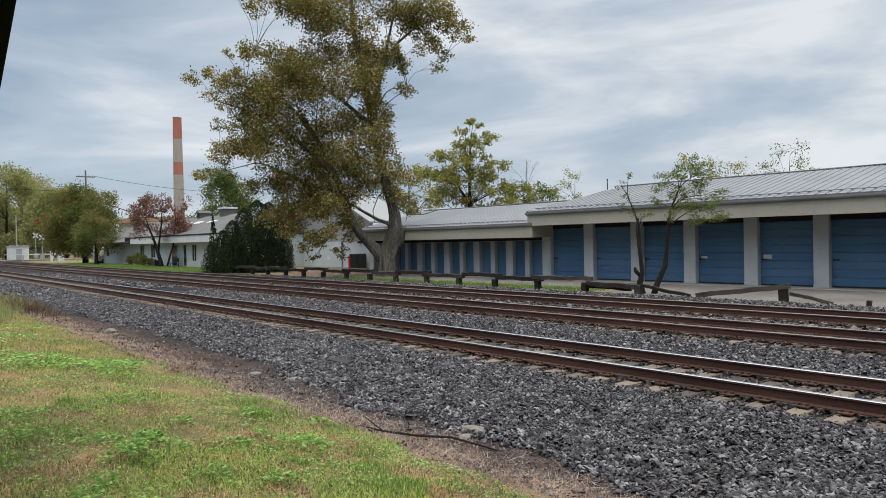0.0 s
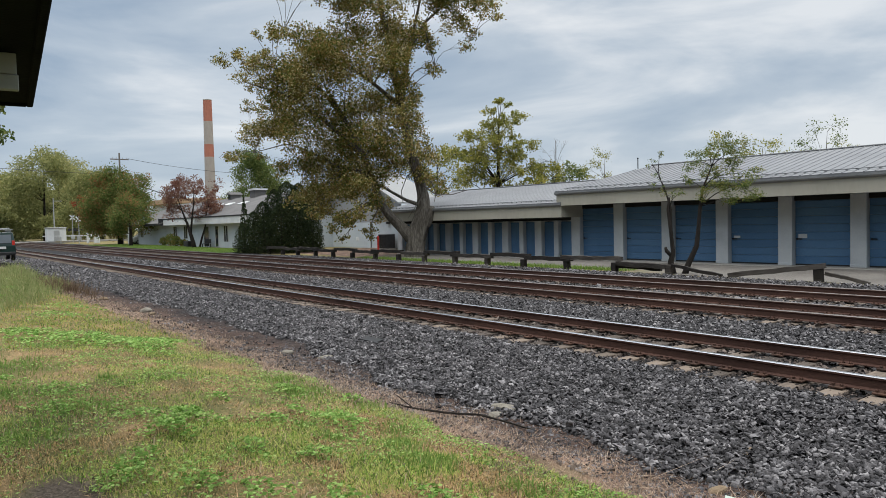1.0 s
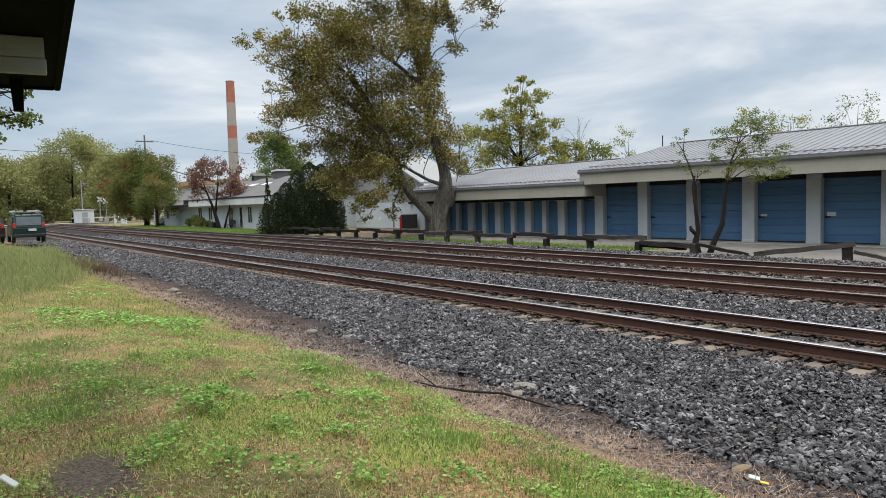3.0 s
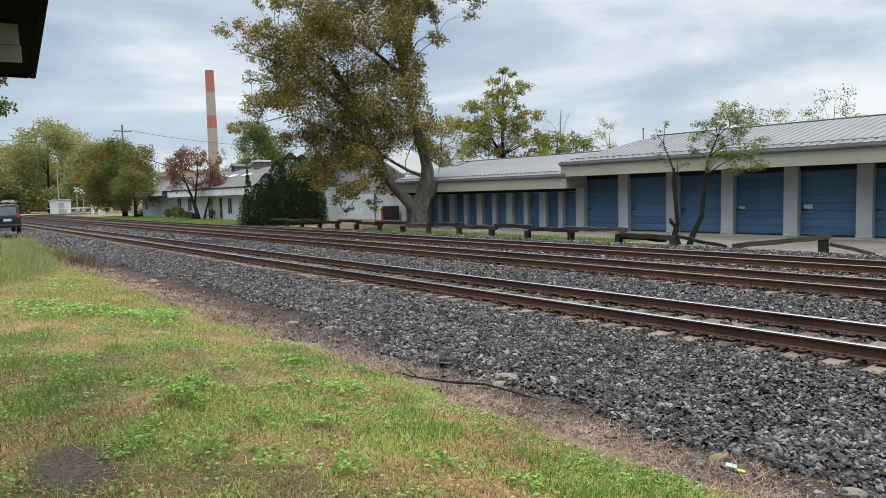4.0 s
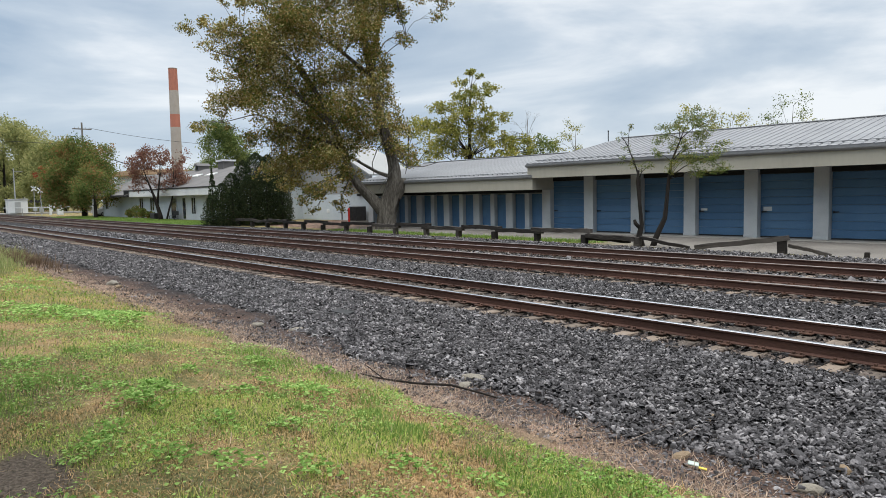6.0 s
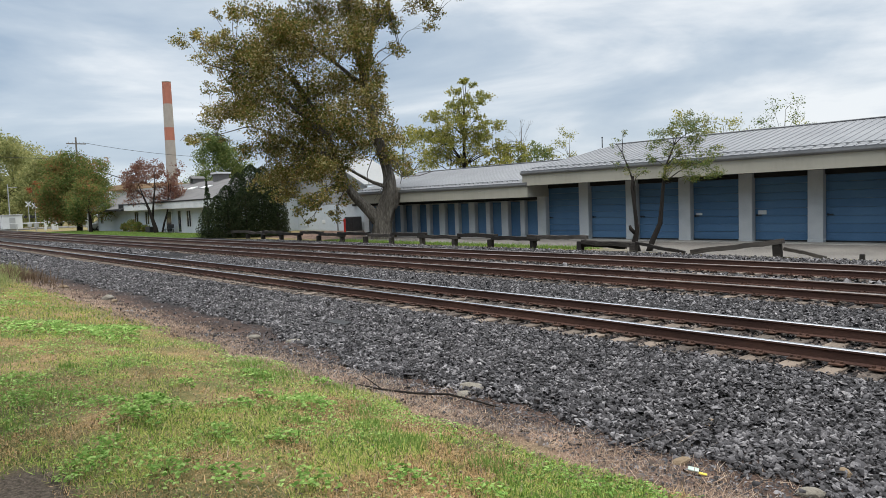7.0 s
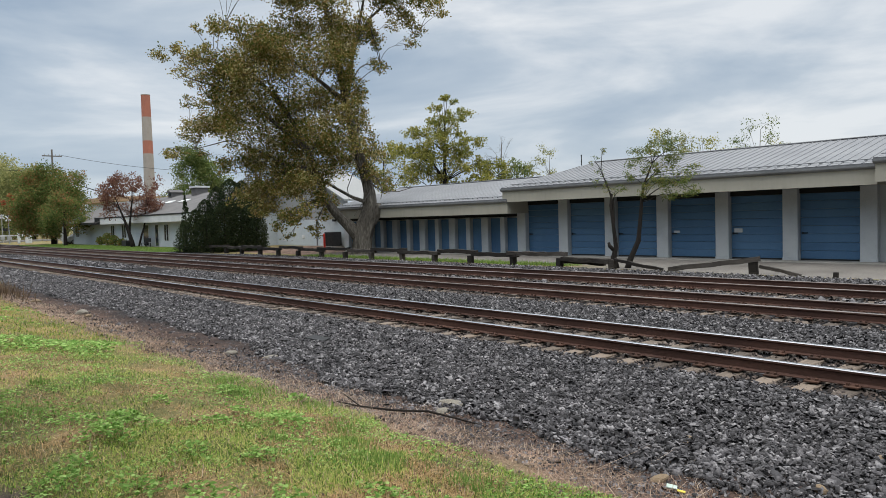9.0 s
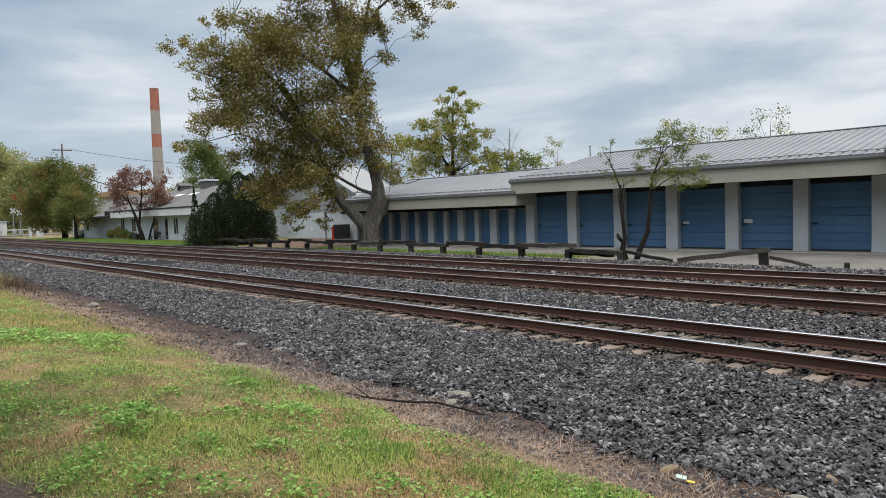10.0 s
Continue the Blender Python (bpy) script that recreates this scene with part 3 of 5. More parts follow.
top_z = 0.40
for k in range(3, 18):
    x = post_x[k]
    dz = 0.10 * (k % 2)
    beam(x + 0.35, top_z + dz, x - 2.78 - 0.25 + 0.3 * (k % 3), top_z + dz + 0.02 * (k % 3 - 1), 24.5 + 0.04 * (k % 2), 24.5 - 0.04 * (k % 2))
beam(-16.9, 0.22, -19.4, 0.30, 24.40, 24.45)
beam(-17.3, 0.12, -19.5, 0.16, 24.62, 24.6, 0.15, 0.13)
beam(-14.6, -0.03, -16.7, 0.30, 24.6, 24.45, 0.14, 0.12)
beam(-14.2, 0.03, -10.8, 0.47, 24.42, 24.5, 0.2, 0.17)
beam(-10.8, 0.24, -9.5, -0.05, 24.5, 24.7, 0.14, 0.11)


# ---- trees ----
def limb(bm, a, b, r0, r1, rng, steps=6, wander=0.12, sides=7):
    a, b = Vector(a), Vector(b)
    L = (b - a).length
    off = [Vector((rng.normal(), rng.normal(), rng.normal())) * L * wander * 0.5 for _ in range(2)]
    pts, rad = [], []
    for i in range(steps + 1):
        t = i / steps
        sag = Vector((0, 0, L * 0.10 * math.sin(math.pi * t)))
        pts.append(a.lerp(b, t) + off[0] * math.sin(math.pi * t) * 0.6 + off[1] * math.sin(2 * math.pi * t) * 0.4 + sag)
        rad.append(r0 + (r1 - r0) * t ** 0.8)
    tube(bm, pts, rad, sides, False)
    return pts


def tree(name, label, base, clumps, trunk, leaf, bark, size, density, seed, per=0.5, group="", twigs=2, category="tree", facing=None, stems=(), low=0.0, rough=0.0):
    """clumps: (u, v, w, r): right and away as seen from the line, up, radius; trunk: (u, v, w, r) rows of the main stem."""
    rng = np.random.default_rng(seed)
    t = thing(name, label, category, Matrix.Translation(base), group)
    away = Vector((base[0], base[1], 0)).normalized() if facing is None else Vector(facing).normalized()
    right = Vector((away.y, -away.x, 0))

    def at(u, v, w):
        return right * u + away * v + Vector((0, 0, w))
    bm = bmesh.new()
    stem = [at(u, v, w) for u, v, w, r in trunk]
    tube(bm, stem, [r for *_, r in trunk], 28 if rough else 10, rough=rough)
    girth = [r for *_, r in trunk]
    for rows in stems:
        more = [at(u, v, w) for u, v, w, r in rows]
        tube(bm, more, [r for *_, r in rows], 20 if rough else 9, rough=rough)
        stem, girth = stem + more, girth + [r for *_, r in rows]
    placed = []
    for u, v, w, r in clumps:
        c = at(u, v, w)
        best = min(range(len(stem)), key=lambda i: (stem[i] - c).length + (4.0 if stem[i].z > c.z - 0.25 * (c - stem[i]).length else 0) + (50.0 if stem[i].z < low else 0))
        r0 = max(0.02, min(girth[best] * 0.4, 0.015 * (c - stem[best]).length))
        pts = limb(bm, stem[best], c, r0, r0 * 0.3, rng)
        for _ in range(twigs + int(r * 2)):
            d = unit(rng, 1)[0] * r * rng.uniform(0.6, 1.05)
            limb(bm, pts[3 + int(rng.integers(0, 4))], c + Vector(d), r0 * 0.32, 0.008 + r0 * 0.05, rng, 4, 0.2, 4)
        placed.append((c.x, c.y, c.z, r))
    part("trunk", bm, bark, t, smooth=not rough)
    if leaf is not None:
        pts = clump_points(rng, placed, density, per)
        leaves("crown", pts, size, leaf, t, seed + 1)
    return t


def auto_clumps(rng, width, low, high, n, r, depth=None, top=0.55):
    """Clumps spread in an uneven crown of that width between two heights."""
    out = []
    for i in range(n):
        w = low + (high - low) * ((i + rng.uniform(0, 1)) / n)
        s = (w - low) / (high - low)
        half = width / 2 * math.sin(math.pi * min(1, 0.18 + s * 0.74)) ** top
        a = rng.uniform(0, 2 * math.pi)
        q = half * rng.uniform(0.25, 1.0) ** 0.6
        out.append((math.cos(a) * q, math.sin(a) * q * (depth or 0.8), w, r * rng.uniform(0.7, 1.2)))
    return out


# boughs of the cottonwood: right, up at the start, right, up at the tip, clump sizes there, number of clumps
BOUGHS_LEFT = [(-7.7, 12.8, -12.9, 14.4, 1.2, 0.55, 7), (-5.4, 14.0, -8.9, 15.6, 1.4, 0.6, 6), (-8.1, 11.7, -11.5, 12.2, 1.3, 0.5, 5), (-8.9, 9.9, -11.5, 8.7, 1.05, 0.7, 6),
               (-9.0, 10.3, -11.4, 10.9, 0.9, 0.5, 4), (-10.9, 7.6, -13.2, 7.2, 0.35, 0.5, 4), (-4.6, 18.0, -9.3, 18.6, 1.3, 0.6, 5), (-9.6, 13.9, -10.6, 15.4, 0.5, 0.4, 2)]
BOUGHS_LOW = [(-4.6, 6.9, -9.7, 6.5, 1.4, 0.7, 7), (-4.6, 5.7, -8.5, 4.2, 1.4, 0.8, 6), (-4.6, 4.9, -7.0, 3.5, 1.1, 0.7, 4), (-2.6, 4.2, -5.6, 2.2, 0.6, 0.55, 7), (-2.3, 4.0, -3.6, 1.5, 0.5, 0.45, 5),
              (-4.6, 2.8, -4.7, 1.5, 0.5, 0.35, 3), (-2.2, 5.3, -4.2, 5.0, 0.6, 0.8, 3)]
BOUGHS_CORE = [(-0.7, 7.9, -7.4, 8.5, 1.4, 1.7, 5), (-0.9, 10.9, -8.0, 10.3, 1.5, 1.8, 6), (-1.2, 13.2, -6.8, 12.8, 1.4, 1.7, 5), (-1.5, 15.6, -6.2, 15.2, 1.3, 1.5, 4), (-3.0, 17.6, -5.8, 18.4, 1.6, 1.5, 4),
               (-1.8, 6.5, -4.6, 9.3, 1.1, 1.4, 3), (-2.6, 7.2, -0.6, 6.6, 0.9, 0.75, 3), (-3.6, 6.3, -2.3, 5.3, 0.9, 0.7, 3), (-1.6, 9.2, -0.2, 9.6, 0.9, 0.7, 3), (-0.8, 13.6, -1.6, 16.5, 0.9, 1.0, 4), (-5.0, 20.5, 3.0, 21.0, 2.2, 2.2, 4), (-2.5, 22.5, 1.0, 24.0, 2.2, 2.0, 3)]
BOUGHS_RIGHT = [(-0.8, 12.8, 0.75, 11.3, 0.8, 0.4, 4), (-0.6, 9.7, 0.6, 8.7, 0.9, 0.5, 4), (-1.0, 8.1, 0.5, 5.9, 0.8, 0.55, 5), (-1.0, 14.0, 0.6, 16.0, 0.7, 0.8, 4), (0.75, 16.0, 1.7, 13.2, 0.8, 0.5, 6), (0.6, 18.0, 4.5, 17.9, 1.2, 1.0, 6),
                (2.1, 17.4, 2.5, 15.8, 0.8, 0.5, 4), (2.9, 16.9, 4.2, 15.0, 0.75, 0.5, 5), (4.3, 17.6, 5.6, 16.2, 0.75, 0.5, 4), (-0.4, 11.2, 0.3, 10.0, 0.7, 0.5, 3), (0.6, 8.2, 1.4, 6.4, 0.7, 0.6, 4), (0.8, 6.0, 1.7, 4.8, 0.7, 0.5, 4)]
vr = np.random.default_rng(5)
big_clumps = []
for u0, w0, u1, w1, r0, r1, count in BOUGHS_LEFT + BOUGHS_LOW + BOUGHS_CORE + BOUGHS_RIGHT:
    deep = vr.uniform(-2.0, 2.0)
    for k in range(count):
        q = k / (count - 1)
        r = (r0 + (r1 - r0) * q) * vr.uniform(0.92, 1.22)
        big_clumps.append((u0 + (u1 - u0) * q + vr.normal(0, 0.22), deep + vr.normal(0, 0.8), w0 + (w1 - w0) * q + vr.normal(0, 0.22), r))
big = tree("tree", "tall old cottonwood with browning leaves behind the fence", (-40.1, 28.55, -0.15), big_clumps,
           [(0, 0, -0.2, 0.86), (0, 0, 0.5, 0.66), (0.05, 0, 1.4, 0.68), (0.38, 0, 2.4, 0.62), (0.62, 0, 3.3, 0.50), (0.62, 0, 4.3, 0.40), (0.35, 0, 5.5, 0.36), (-0.2, 0, 7.5, 0.32), (-0.8, 0.2, 10.5, 0.27), (-1.3, 0.2, 14, 0.21), (-2.0, 0, 17, 0.17), (-2.2, 0, 21, 0.08)],
           L_BIG, M_BARK, 0.155, 29, 11, per=0.36, rough=0.16, low=3.6, stems=[
               [(-0.3, 0, 1.4, 0.5), (-1.0, 0, 2.15, 0.38), (-1.75, 0, 2.9, 0.32), (-2.35, 0, 3.8, 0.28), (-2.7, 0, 4.9, 0.25), (-3.4, 0, 7.0, 0.2), (-4.6, 0, 9.5, 0.17), (-6.0, 0, 12, 0.06)],
               [(0.6, 0, 2.3, 0.5), (0.95, 0, 2.9, 0.42), (1.15, 0, 3.4, 0.33), (1.18, 0, 3.55, 0.2)],
               [(-0.8, 0, 11.0, 0.17), (-0.3, 0.2, 13.5, 0.14), (0.4, 0.3, 16.5, 0.10), (1.2, 0.3, 20, 0.04)],
               [(-0.3, 0.1, 14.0, 0.12), (0.9, 0.2, 16.2, 0.09), (2.4, 0.2, 17.5, 0.07), (4.4, 0, 18.2, 0.05), (5.4, 0, 17.2, 0.02)],
               [(0.9, 0.2, 16.2, 0.06), (1.25, 0.2, 15.0, 0.045), (1.6, 0.2, 13.3, 0.02)],
               [(2.4, 0.2, 17.5, 0.05), (3.4, 0.2, 16.4, 0.04), (4.2, 0.2, 15.0, 0.02)],
               [(-3.4, 0, 7.0, 0.17), (-5.6, -0.4, 9.2, 0.14), (-8.2, -0.6, 11.2, 0.09), (-11.3, -0.6, 12.2, 0.03)],
               [(-4.6, 0, 9.5, 0.14), (-6.6, 0.6, 12.2, 0.11), (-9.6, 0.9, 13.5, 0.07), (-12.6, 0.9, 14.3, 0.02)],
               [(-0.8, 0.2, 10.5, 0.15), (-2.6, -0.5, 12.0, 0.12), (-5.2, -0.8, 14.0, 0.08), (-8.6, -0.8, 15.5, 0.03)],
               [(0.2, 0, 3.7, 0.14), (-0.6, 0, 4.0, 0.11), (-1.6, 0, 4.6, 0.09), (-2.6, 0, 5.2, 0.07)],
               [(-2.6, 0, 5.0, 0.16), (-3.6, 0, 6.1, 0.12), (-5.0, 0, 6.3, 0.09), (-6.6, 0, 7.2, 0.065), (-8.6, 0, 8.1, 0.045), (-11.0, 0, 7.5, 0.02)]])
big_away = Vector((-40.1, 28.55, 0)).normalized()
big_right = Vector((big_away.y, -big_away.x, 0))
for rows in ([(0.5, 5.6), (0.75, 4.9), (0.55, 4.2), (-0.1, 3.3), (-0.5, 2.7)], [(0.6, 5.0), (1.5, 4.3), (2.6, 4.3), (3.7, 4.6)], [(0.3, 5.8), (1.2, 5.2), (1.5, 4.4), (1.35, 3.8)], [(0.2, 6.2), (-0.5, 5.6), (-0.9, 4.6), (-0.8, 3.8)]):
    part("dead_twig", tube(bmesh.new(), [big_right * u - big_away * 0.5 + Vector((0, 0, w)) for u, w in rows], [0.05, 0.035, 0.03, 0.022, 0.012][:len(rows)], 6), M_TWIG, big, "pale bare dead twig")

rs = np.random.default_rng(21)
sap = tree("tree", "small two-stemmed tree with sparse yellow-green leaves", (-17.1, 25.2, -0.15),
           [(u, rs.uniform(-0.4, 0.4), w, r) for u, w, r in ((0.85, 4.6, 0.45), (1.4, 5.0, 0.4), (2.0, 5.3, 0.5), (2.5, 5.0, 0.45), (2.2, 4.4, 0.5), (1.4, 4.1, 0.5), (1.8, 3.6, 0.5), (2.6, 3.7, 0.5), (3.0, 3.2, 0.4), (2.2, 3.1, 0.4), (1.3, 3.3, 0.35), (0.7, 3.9, 0.3), (3.2, 4.1, 0.25))],
           [(0.40, 0, -0.1, 0.14), (0.55, 0, 0.4, 0.12), (0.90, 0, 1.2, 0.10), (0.98, 0, 2.0, 0.08), (1.05, 0, 2.8, 0.07), (1.15, 0, 3.5, 0.05), (1.5, 0, 4.4, 0.025)],
           L_SAP, M_BARKDARK, 0.068, 58, 31, per=0.24, low=2.4,
           stems=[[(0.02, 0, -0.1, 0.14), (-0.12, 0, 0.5, 0.13), (-0.02, 0, 0.95, 0.09), (-0.1, 0, 1.8, 0.075), (-0.2, 0, 2.7, 0.06), (-0.15, 0, 3.2, 0.045)], [(-0.1, 0, 0.8, 0.08), (-0.28, 0, 1.0, 0.08), (-0.32, 0, 1.15, 0.05)]])
tip = tree("tree", "thin leafy sapling stem beside the broken fence", (-17.1, 25.24, -0.15),
           [(u, rs.uniform(-0.2, 0.2), w, r) for u, w, r in ((-0.9, 4.6, 0.22), (-0.6, 4.1, 0.25), (-0.9, 3.7, 0.25), (-0.4, 3.5, 0.3), (-0.05, 3.3, 0.25), (-0.5, 5.0, 0.15), (0.3, 3.4, 0.2))],
           [(-0.05, 0, -0.1, 0.05), (-0.12, 0, 2.8, 0.045), (-0.3, 0, 3.4, 0.03), (-0.6, 0, 4.2, 0.015)], L_SAP, M_BARKDARK, 0.06, 22, 33, per=0.18, low=2.6)


# ---- further trees ----
def simple_tree(label, base, width, low, high, n, r, leaf, size, density, seed, trunk_r=0.2, bark=M_BARKDARK, per=0.5, stems=1, group="", depth=0.8, twigs=2, top=0.55):
    rng = np.random.default_rng(seed)
    cl = auto_clumps(rng, width, low, high, n, r, depth, top)
    lean = rng.uniform(-0.04, 0.04) * high
    trunk = [(lean * s, 0, -0.3 + (high * 0.93 + 0.3) * s, trunk_r * (1 - 0.93 * s)) for s in (0, 0.12, 0.3, 0.5, 0.75, 1.0)]
    t = tree("tree", label, base, cl, trunk, leaf, bark, size, density, seed, per=per, group=group, twigs=twigs)
    return t


simple_tree("rounded tree with green and rust leaves beside the road", (-121, 28.0, -0.1), 11.2, 2.4, 11.0, 34, 1.8, L_RUST, 0.28, 21, 41, 0.45, per=0.6)
simple_tree("low tree with rust-tinged leaves on the lawn", (-107, 26.2, -0.1), 5.4, 2.4, 6.4, 14, 1.1, L_RUST, 0.24, 22, 42, 0.3, per=0.6)
red = tree("tree", "small forked maple with dark red autumn leaves", (-84.0, 27.6, -0.1), auto_clumps(np.random.default_rng(43), 7.0, 3.8, 8.0, 32, 0.8, 0.8, 0.6),
           [(0, 0, -0.3, 0.32), (-0.1, 0, 0.6, 0.26), (-0.35, 0, 1.6, 0.21), (-0.7, 0, 2.9, 0.15), (-1.2, 0, 4.4, 0.09), (-1.7, 0, 6.0, 0.04)], L_RED, M_BARKDARK, 0.2, 20, 43, per=0.42, low=2.0,
           stems=[[(0.6, 0, 0.0, 0.12), (0.9, 0.1, 1.2, 0.11), (1.3, 0.2, 2.4, 0.10), (1.5, 0.1, 4.2, 0.07), (1.7, 0, 6.6, 0.03)], [(-0.35, 0, 1.7, 0.14), (-0.15, 0, 3.4, 0.11), (0.1, 0, 5.2, 0.07), (0.2, 0, 7.3, 0.03)]])
simple_tree("slender maple with reddish brown leaves", (-86.5, 30.3, -0.1), 4.2, 3.0, 8.2, 12, 0.7, L_RED, 0.22, 14, 44, 0.14, M_BARK, per=0.4)
simple_tree("broad green tree behind the office building", (-115.3, 48.2, -0.1), 8.6, 5, 14.2, 22, 1.6, L_GREEN, 0.3, 20, 45, 0.4, per=0.8)
tier_r = np.random.default_rng(46)
tiers = []
for w, u0, u1, r, count in ((14.2, 0.2, 1.2, 0.3, 3), (13.2, -1.0, 2.6, 0.45, 5), (12.2, -1.4, 1.6, 0.8, 5), (11.0, -3.6, 1.6, 0.75, 6), (9.8, -4.2, 3.4, 0.8, 8), (8.6, -3.6, 2.4, 0.85, 7), (7.4, -3.4, 5.4, 0.9, 9), (6.4, -3.0, 5.6, 0.8, 7)):
    for k in range(count):
        tiers.append((u0 + (u1 - u0) * k / (count - 1) + tier_r.normal(0, 0.2), tier_r.uniform(-2.0, 2.0), w + tier_r.normal(0, 0.25), r * tier_r.uniform(0.8, 1.2)))
tree("tree", "yellow-green tree in loose tiers behind the storage building", (-53.3, 48.4, -0.1), tiers, [(0, 0, -0.3, 0.32), (0, 0, 3, 0.26), (0.05, 0, 6, 0.2), (0.1, 0, 9, 0.13), (0.2, 0, 12, 0.07), (0.5, 0, 14.3, 0.02)], L_YELLOW, M_BARKDARK, 0.22, 24, 46, per=0.42, low=3.0)
simple_tree("green tree behind the low metal roof", (-62.5, 47.5, -0.1), 6.5, 3.5, 10.6, 13, 1.1, L_YELLOW, 0.26, 15, 47, 0.3, per=0.6)
simple_tree("bushy yellow-green tree behind the roofs", (-49.5, 51.0, -0.1), 4.0, 3.5, 7.4, 9, 0.9, L_YELLOW, 0.26, 16, 48, 0.22, per=0.55)
simple_tree("dark green conifer behind the roof", (-56.7, 63.3, -0.1), 5.0, 3.0, 8.6, 16, 0.9, L_GREEN, 0.26, 17, 49, 0.2, per=0.45)
simple_tree("sparse yellowing tree behind the roof", (-47.6, 57.9, -0.1), 4.4, 4.5, 9.3, 12, 0.7, L_YELLOW, 0.16, 17, 50, 0.16, M_TWIG, per=0.45)
simple_tree("thin tree with pale autumn leaves behind the roof", (-35.3, 60.5, -0.1), 5.0, 4.0, 9.6, 12, 0.8, L_YELLOW, 0.18, 17, 51, 0.18, M_TWIG, per=0.5)
simple_tree("bushy tree with pale leaves behind the roof", (-28.9, 55.2, -0.1), 5.6, 4.0, 8.4, 16, 0.75, L_YELLOW, 0.16, 17, 52, 0.18, M_TWIG, per=0.5)
simple_tree("thin grey-green tree behind the roof", (-25.2, 56.7, -0.1), 4.6, 4.0, 9.3, 14, 0.65, L_GREEN, 0.14, 17, 53, 0.16, M_TWIG, per=0.45)
simple_tree("low bush with yellowing leaves behind the roof", (-22.2, 55.6, -0.1), 4.0, 3.5, 7.5, 10, 0.7, L_YELLOW, 0.16, 17, 54, 0.14, M_TWIG, per=0.45)
simple_tree("thin pale tree behind the roof", (-13.6, 57.3, -0.1), 5.0, 3.5, 8.9, 12, 0.7, L_YELLOW, 0.16, 17, 55, 0.16, M_TWIG, per=0.45)
bare_rng = np.random.default_rng(56)
tree("tree", "bare thin tree without leaves behind the roofs", (-54.6, 58.4, -0.1), auto_clumps(bare_rng, 4.6, 5, 11.0, 18, 0.7), [(0, 0, -0.3, 0.14), (0, 0, 4, 0.10), (0, 0, 8, 0.06), (0, 0, 11.2, 0.02)], None, M_TWIG, 0.1, 1, 56, twigs=4)
for k, (x, y, w, h) in enumerate([(-188, 27, 15, 20.5), (-189, 14, 16, 13.5), (-195, 2, 20, 12), (-208, 34, 18, 19), (-172, 36, 13, 14), (-178, -14, 22, 14), (-205, 20, 18, 16)]):
    simple_tree("large green tree in the distance beyond the road", (x, y, -0.1), w, 1.5, h, 26, 2.6, L_FAR, 0.5, 11, 60 + k, 0.4, per=0.8, group="distant trees")
for k, (x, y, h) in enumerate([(-160, -32, 12), (-135, -45, 13), (-240, 10, 15), (-250, 40, 16), (-230, -25, 15)]):
    simple_tree("dense green tree in the far distance", (x, y, -0.1), 22, 0.5, h, 24, 3.2, L_FAR, 1.0, 8, 80 + k, 0.4, per=1.4, group="distant trees")
simple_tree("small maple with orange leaves beyond the crossing mast", (-163, 29.8, -0.1), 3.0, 6.0, 9.6, 7, 0.75, L_ORANGE, 0.32, 14, 58, 0.16, per=0.4)

# evergreen: several upright cones grown together
ever = thing("evergreen_shrub", "large dark juniper grown into a broad mound", "shrub", pose(-57.4, 26.2, -0.1))
er = np.random.default_rng(70)
ev_right = Vector((0.414, 0.910, 0))
ev_away = Vector((-0.910, 0.414, 0))
cones = [(0.9, 0, 5.0, 1.8), (2.0, 0.4, 4.9, 1.6), (3.0, 0.3, 4.3, 1.1), (-0.3, 0.3, 4.5, 1.4), (-1.4, -0.2, 3.6, 1.2), (-2.3, -0.3, 2.9, 1.1), (-3.2, 0, 2.1, 0.9), (3.2, -0.8, 3.0, 0.9), (0.3, -1.2, 3.4, 1.6), (1.8, -1.1, 3.6, 1.5), (-1.3, -1.1, 2.6, 1.3)]
bm = bmesh.new()
pts = []
for u, v, h, r in cones:
    u, h, r = u * 0.90, h * 1.22, r * 0.86
    c = ev_right * u + ev_away * v
    tube(bm, [c + Vector((0, 0, -0.2)), c + Vector((0, 0, h * 0.9))], [0.12, 0.02], 6)
    m = int(8600 * h * r / 8)
    w = er.uniform(0, 1, m) ** 1.25
    rad = r * 1.15 * (1 - w ** 2.8) ** 0.65 * er.uniform(0.62, 1.10, m)
    a = er.uniform(0, 2 * np.pi, m)
    rad = rad * (1 + 0.12 * np.sin(a * 5 + w * 9 + u))
    pts.append(np.stack([c.x + rad * np.cos(a), c.y + rad * np.sin(a), 0.1 + w * h], 1))
part("trunk", bm, M_BARKDARK, ever)
leaves("foliage", np.concatenate(pts), 0.13, L_DARK, ever, 71)
spire = thing("evergreen_shrub", "thin dark pointed evergreen beside the mound", "shrub", pose(-66.5, 26.8, -0.1))
w = er.uniform(0, 1, 500)
a = er.uniform(0, 2 * np.pi, 500)
rad = 0.9 * (1 - w) * er.uniform(0.6, 1, 500)
part("trunk", tube(bmesh.new(), [(0, 0, -0.2), (0, 0, 4.4)], [0.1, 0.02], 6), M_BARKDARK, spire)
leaves("foliage", np.stack([rad * np.cos(a), rad * np.sin(a), 0.2 + 5.0 * w], 1), 0.25, L_DARK, spire, 72)


